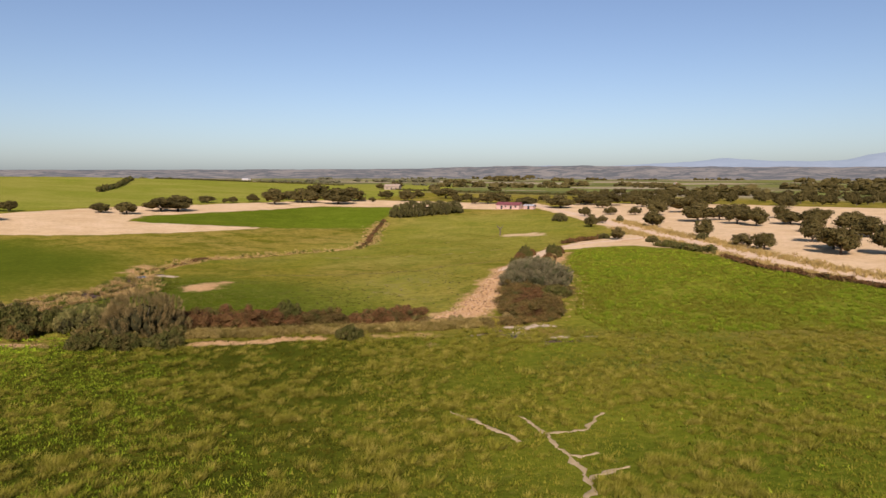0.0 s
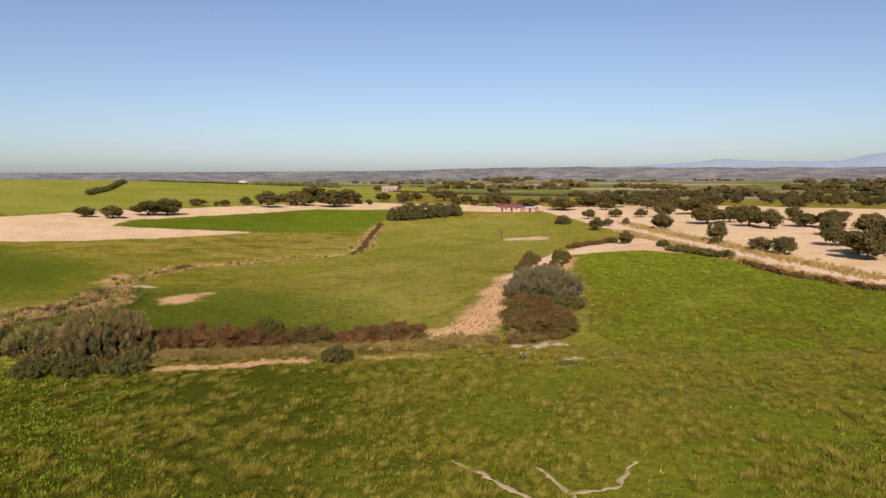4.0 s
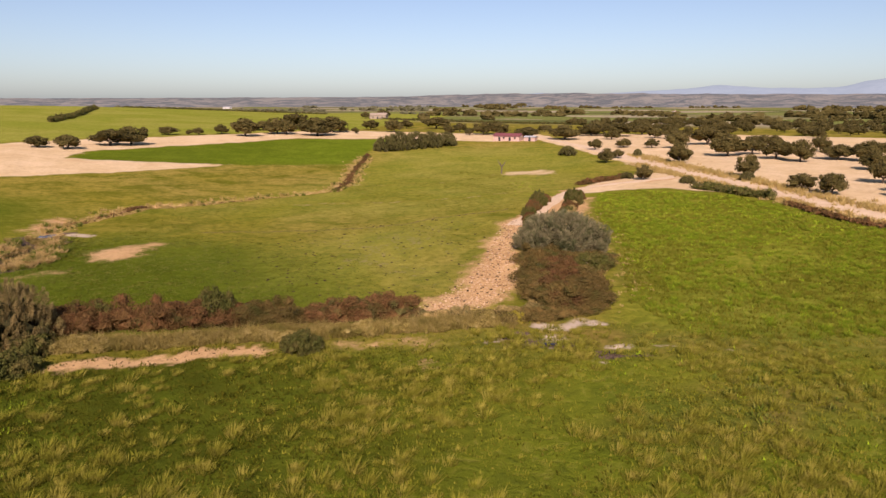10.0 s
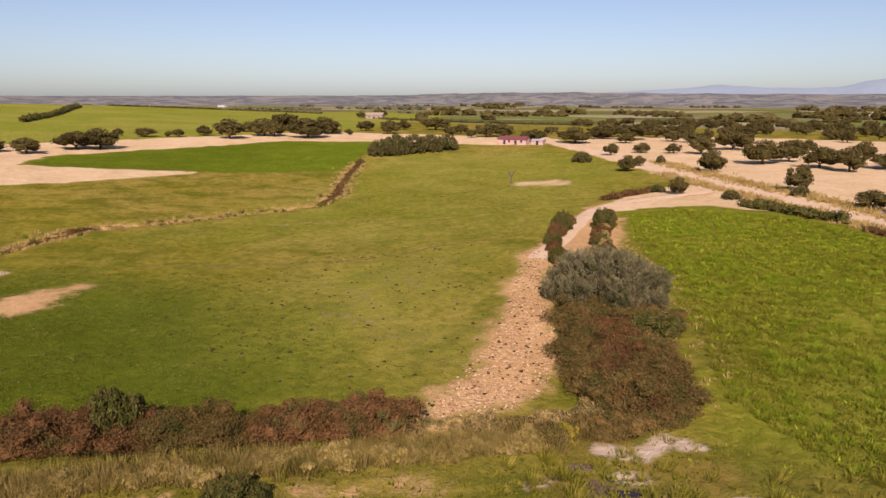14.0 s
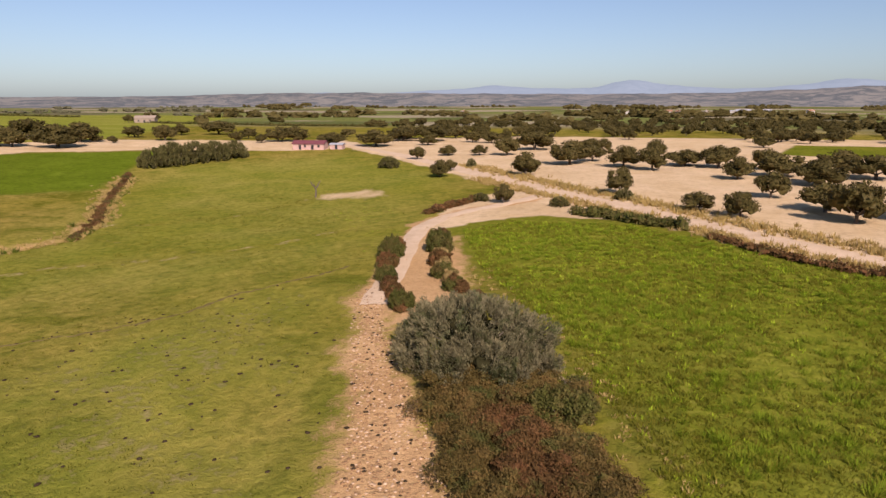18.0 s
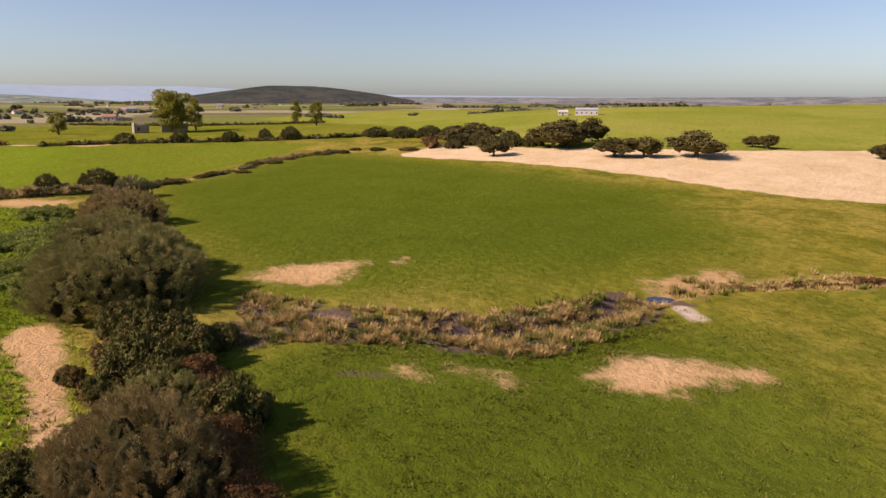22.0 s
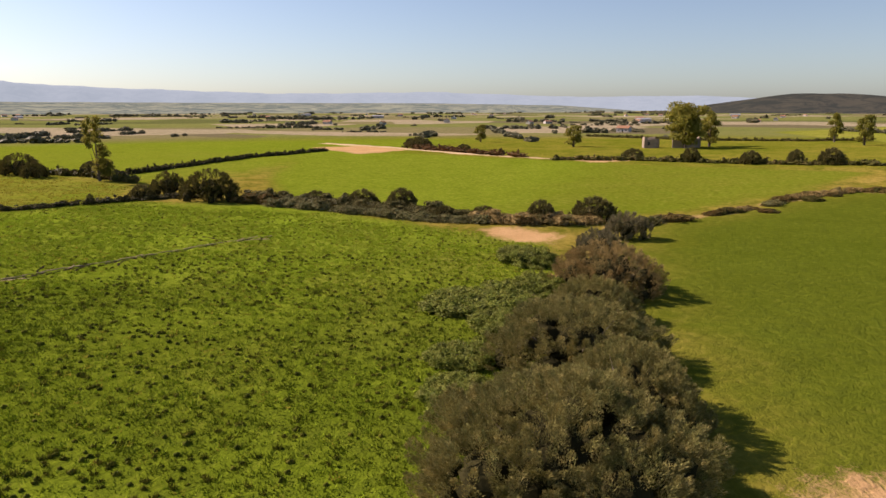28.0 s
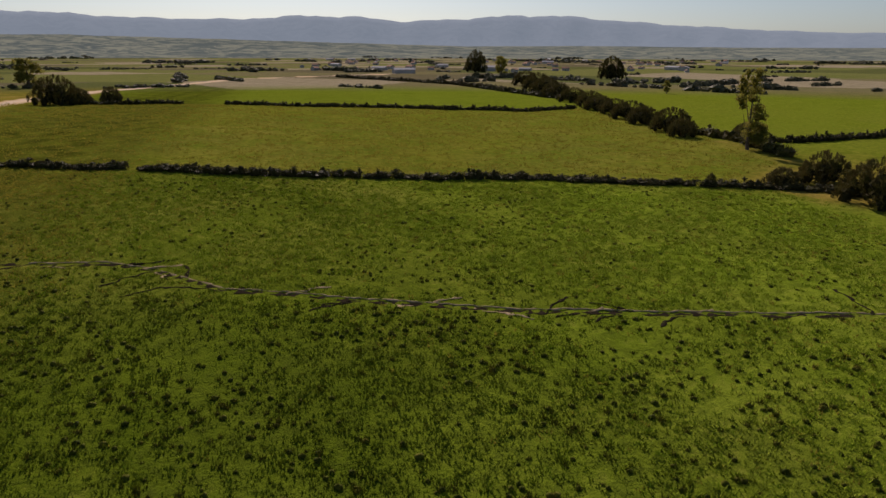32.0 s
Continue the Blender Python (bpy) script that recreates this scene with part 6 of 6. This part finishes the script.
# the dense thicket at the head of the ditch and shrubs by the farm
for x, y, s, z in ((-31, 250, 1.3, 1.4), (-26, 254, 1.5, 1.7), (-20, 258, 1.5, 1.6), (-14, 262, 1.5, 1.5), (-8, 267, 1.3, 1.4), (36, 222, 0.85, 0.8), (52, 141, 0.5, 0.45), (66, 142, 0.5, 0.5), (41, 154, 0.5, 0.4), (57, 209, 0.4, 0.6)):
    plant(stone_bush, x, y, s, z, group="shrubs round the meadow")
tall = poplar(91, 10.5, 18.0, "tall ragged poplar beside the stream", POPLAR, 4600, 0.5, 6, ((-0.06, 0.2, 0.95, 0.2), (0.27, 0.55, 0.93, 0.12), (-0.22, 0.1, 0.3, 0.2)))
plant(tall, -181, -128, 1, 1, 0)
grand = poplar(92, 24, 21, "great spreading poplar beside the ruined farmhouse", POPLAR, 6500, 1.0, 18)
plant(grand, -385, 14, 1, 1, 40)
small_poplar = poplar(93, 10, 12, "bushy young poplar in the far pasture", POPLAR, 1800, 0.7, 10)
for x, y, s, z in ((-418, -101, 1.0, 0.85), (-390, -40, 1.3, 0.9), (-439, 81, 1.0, 1.2), (-394, 88, 1.1, 1.1), (-400, 24, 1.5, 1.4), (-265, -590, 1.6, 1.5), (90, -430, 2.4, 1.5), (70, -440, 2.2, 1.4), (-277, -329, 0.6, 0.6)):
    plant(small_poplar, x, y, s, z, group="young poplars in the far pastures")

# ---- buildings ----


def box(x0, y0, z0, x1, y1, z1):
    v = np.array([(x, y, z) for z in (z0, z1) for x, y in ((x0, y0), (x1, y0), (x1, y1), (x0, y1))], float)
    return v, np.array([(3, 2, 1, 0), (4, 5, 6, 7), (0, 1, 5, 4), (1, 2, 6, 5), (2, 3, 7, 6), (3, 0, 4, 7)])


def gable(w, d, h, rise, over=0.4, thick=0.18):
    """Two roof slabs over a ridge along x."""
    pieces = []
    for s in (-1, 1):
        e, r = s * (d / 2 + over), rise * (1 + over / (d / 2)) - rise
        v = np.array([(x, y, z + t) for t in (0, thick) for x, y, z in ((-w / 2 - over, e, h - r), (w / 2 + over, e, h - r), (w / 2 + over, 0, h + rise), (-w / 2 - over, 0, h + rise))])
        pieces.append((v, np.array([(3, 2, 1, 0), (4, 5, 6, 7), (0, 1, 5, 4), (1, 2, 6, 5), (2, 3, 7, 6), (3, 0, 4, 7)])))
    return joined(*pieces)


def house(name, w, d, h, rise, wall, roof, label, doors=(0,), windows=(-2.5, 2.5), chimney=True):
    base = new(name)
    gables = [(np.array([(sx * w / 2, -d / 2, h), (sx * w / 2, d / 2, h), (sx * w / 2, 0, h + rise), (sx * (w / 2 - 0.3), 0, h + rise)]), np.array([(0, 1, 2, 3)])) for sx in (-1, 1)]
    part("wall", mesh_of("house_wall", *joined(box(-w / 2, -d / 2, -1, w / 2, d / 2, h), *gables), wall), base)
    part("roof", mesh_of("house_roof", *gable(w, d, h, rise), roof), base)
    for x in doors:
        part("door", mesh_of("house_door", *box(x - 0.6, -d / 2 - 0.06, 0, x + 0.6, -d / 2 + 0.02, 2.1), DARK), base)
    for x in windows:
        part("window", mesh_of("house_window", *box(x - 0.5, -d / 2 - 0.05, 1.1, x + 0.5, -d / 2 + 0.02, 2.2), DARK), base)
    if chimney:
        part("chimney", mesh_of("house_chimney", *box(w * 0.25, -0.35, h, w * 0.25 + 0.7, 0.35, h + rise + 0.9), wall), base)
    return tagged(base, label, "building")


def stand(ob, x, y, turn, s=1.0, sink=0.1):
    ob.matrix_basis = pose(x, y, float(land(x, y)) - sink, 0, 0, turn) @ Matrix.Diagonal((s, s, s, 1))
    return ob


stand(house("farm_shed", 15, 6, 2.7, 1.3, PINKWALL, REDROOF, "low pink farm shed with a dark red roof", (-4, 2), (-1.5, 5), False), 19, 285, -25, 0.8)
stand(house("farm_shed", 6, 4, 2.2, 0.5, PINKWALL, SHEET, "small pale lean-to beside the farm shed", (0,), (), False), 28.5, 281, -25, 0.8)
stand(house("farmhouse", 16, 8, 4.0, 1.2, WHITEWASH, SHEET, "long white farm building on the green hill", (), (-7, -3.5, 0, 3.5, 7), False), -316, 213, 62, 0.68)
stand(house("farmhouse", 8, 6, 3.0, 1.2, WHITEWASH, WHITEWASH, "small bright white house on the green hill", (0,), (-2.5, 2.5)), -324, 204, 62, 0.6)
stand(house("farmhouse", 14, 8, 3.2, 1.8, STONE, STONE, "pale stone farmhouse among trees beyond the meadow", (0,), (-4, 4)), -73, 560, -10)
plant(OAKS[1], -70, 570, 1.2, 1.2)
plant(OAKS[2], -84, 556, 0.8, 0.9)


def dead_tree(x, y, seed, high):
    """A bare dead tree of forking grey limbs."""
    g = np.random.default_rng(seed)
    base = new("dead_tree")
    base.matrix_basis = pose(x, y, float(land(x, y)) - 0.1)
    trunk = part("trunk", mesh_of("dead_trunk", *tube([(0, 0, 0), (0.1, 0.05, high * 0.3), (0.05, 0.1, high * 0.5)], [0.22, 0.17, 0.12]), BARK, True), base)
    for k in range(7):
        t, r = 0.9 * k + g.uniform(-0.3, 0.3), high * g.uniform(0.2, 0.38)
        a = Vector((0.05, 0.08, high * g.uniform(0.35, 0.5)))
        b = a + Vector((r * 0.5 * math.cos(t), r * 0.5 * math.sin(t), high * 0.18))
        c = b + Vector((r * 0.5 * math.cos(t + 0.4), r * 0.5 * math.sin(t + 0.4), high * g.uniform(0.1, 0.3)))
        limb = part("limb", mesh_of("dead_limb", *tube([a, b, c], [0.10, 0.07, 0.02], 5), BARK, True), trunk)
    return tagged(base, "bare grey dead tree on the trodden feeding patch", "tree")


def ruin():
    """A roofless stone farmhouse with broken walls."""
    base = new("ruined_farmhouse")
    for k, (x0, y0, x1, y1, h) in enumerate(((-14, -4, -13.4, 4, 5.5), (-14, -4, -7, -3.4, 4.0), (-14, 3.4, -8, 4, 4.8), (-1, -4, 12, -3.4, 4.6), (11.4, -4, 12, 4, 5.2), (2, 3.4, 12, 4, 3.6), (-7.6, -4, -7, 2, 3.0))):
        v, f = box(x0, y0, -1, x1, y1, h)
        v[4:, 2] += np.random.default_rng(k).uniform(-0.9, 0.4, 4)
        part("wall", mesh_of("ruin_wall", v, f, STONE), base)
    part("window", mesh_of("ruin_window", *box(-12.5, -4.1, 1.2, -11.4, -3.95, 2.8), DARK), base)
    part("doorway", mesh_of("ruin_doorway", *box(4, -4.1, 0, 5.4, -3.95, 2.4), DARK), base)
    return tagged(base, "roofless ruined stone farmhouse under a great poplar", "ruin")


dead_tree(11, 181, 3, 4.6)
stand(ruin(), -392, 8, 105)
shed = house("barn", 22, 10, 4, 1.6, WHITEWASH, SHEET, "pale sheet-roofed barn far off in the plain", (0,), (), False)
stand(shed, -195, -700, 10)
cottage = house("cottage", 10, 7, 3.4, 1.8, WHITEWASH, TILE, "small white tiled house far off in the plain", (0,), (-3, 3))
stand(cottage, -610, -50, 80)
gen = np.random.default_rng(5)
for k in range(120):
    t = radians(gen.choice([gen.uniform(145, 178), gen.uniform(85, 135), gen.uniform(-45, 30)], p=[0.62, 0.34, 0.04]))
    r = gen.uniform(800, 2100)
    x, y = -60 - r * math.sin(t), 30 + r * math.cos(t)
    s = gen.uniform(0.6, 1.1)
    model = shed if k % 5 == 0 else cottage
    q = model.scale[0]
    m = pose(x, y, float(land(x, y)) - 0.1, 0, 0, gen.uniform(0, 360)) @ Matrix.Diagonal((s / q, s / q, s / q, 1))
    tagged(copy_thing(model, m), group="scattered houses of the plain")

for k in range(16):
    x, y = 620 + gen.normal(0, 70), 890 + gen.normal(0, 45)
    model = shed if k % 6 == 0 else cottage
    q = model.scale[0]
    m = pose(x, y, float(land(x, y)) - 0.1, 0, 0, gen.uniform(0, 360)) @ Matrix.Diagonal((1 / q, 1 / q, 1 / q, 1))
    tagged(copy_thing(model, m), group="houses of the eastern village")

# ---- woods and hedgerows of the far plain ----


def far_woods(name, n, near, out, seed, label, yaw=(-70, 290), lo=2.0, hi=5.0, rows=True, material=SCRUB):
    """Rough leafy masses by the hundred, in rows along the plots."""
    g = np.random.default_rng(seed)
    blobs = []
    while len(blobs) < n:
        t, r = radians(g.uniform(*yaw)), near + (out - near) * g.random() ** 1.3
        x, y = -40 - r * math.sin(t), 40 + r * math.cos(t)
        a = g.choice([0.3, 1.9]) + g.normal(0, 0.15)
        k = int(g.integers(4, 26)) if rows else 1
        s = g.uniform(lo, hi) * (1 + r / 2500)
        for j in range(k):
            if g.random() < 0.25:
                continue
            px, py = x + math.cos(a) * j * s * 1.5 + g.normal(0, s * 0.3), y + math.sin(a) * j * s * 1.5 + g.normal(0, s * 0.3)
            q = s * g.uniform(0.5, 1.3)
            blobs.append((px, py, float(land(px, py)) + q * 0.5, q * 1.3, q * 1.3, q * 0.75))
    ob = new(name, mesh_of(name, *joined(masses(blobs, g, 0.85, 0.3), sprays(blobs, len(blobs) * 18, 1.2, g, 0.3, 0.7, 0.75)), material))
    return tagged(ob, label, "woodland", kind="stuff")


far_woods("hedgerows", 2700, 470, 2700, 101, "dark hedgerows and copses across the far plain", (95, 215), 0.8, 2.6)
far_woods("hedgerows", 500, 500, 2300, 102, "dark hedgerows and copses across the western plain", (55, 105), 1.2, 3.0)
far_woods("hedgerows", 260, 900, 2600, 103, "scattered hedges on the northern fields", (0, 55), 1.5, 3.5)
far_woods("oak_woods", 800, 480, 2400, 104, "dense dark oak woods on the far slopes", (-70, 4), 2.2, 4.6, True, OAK)
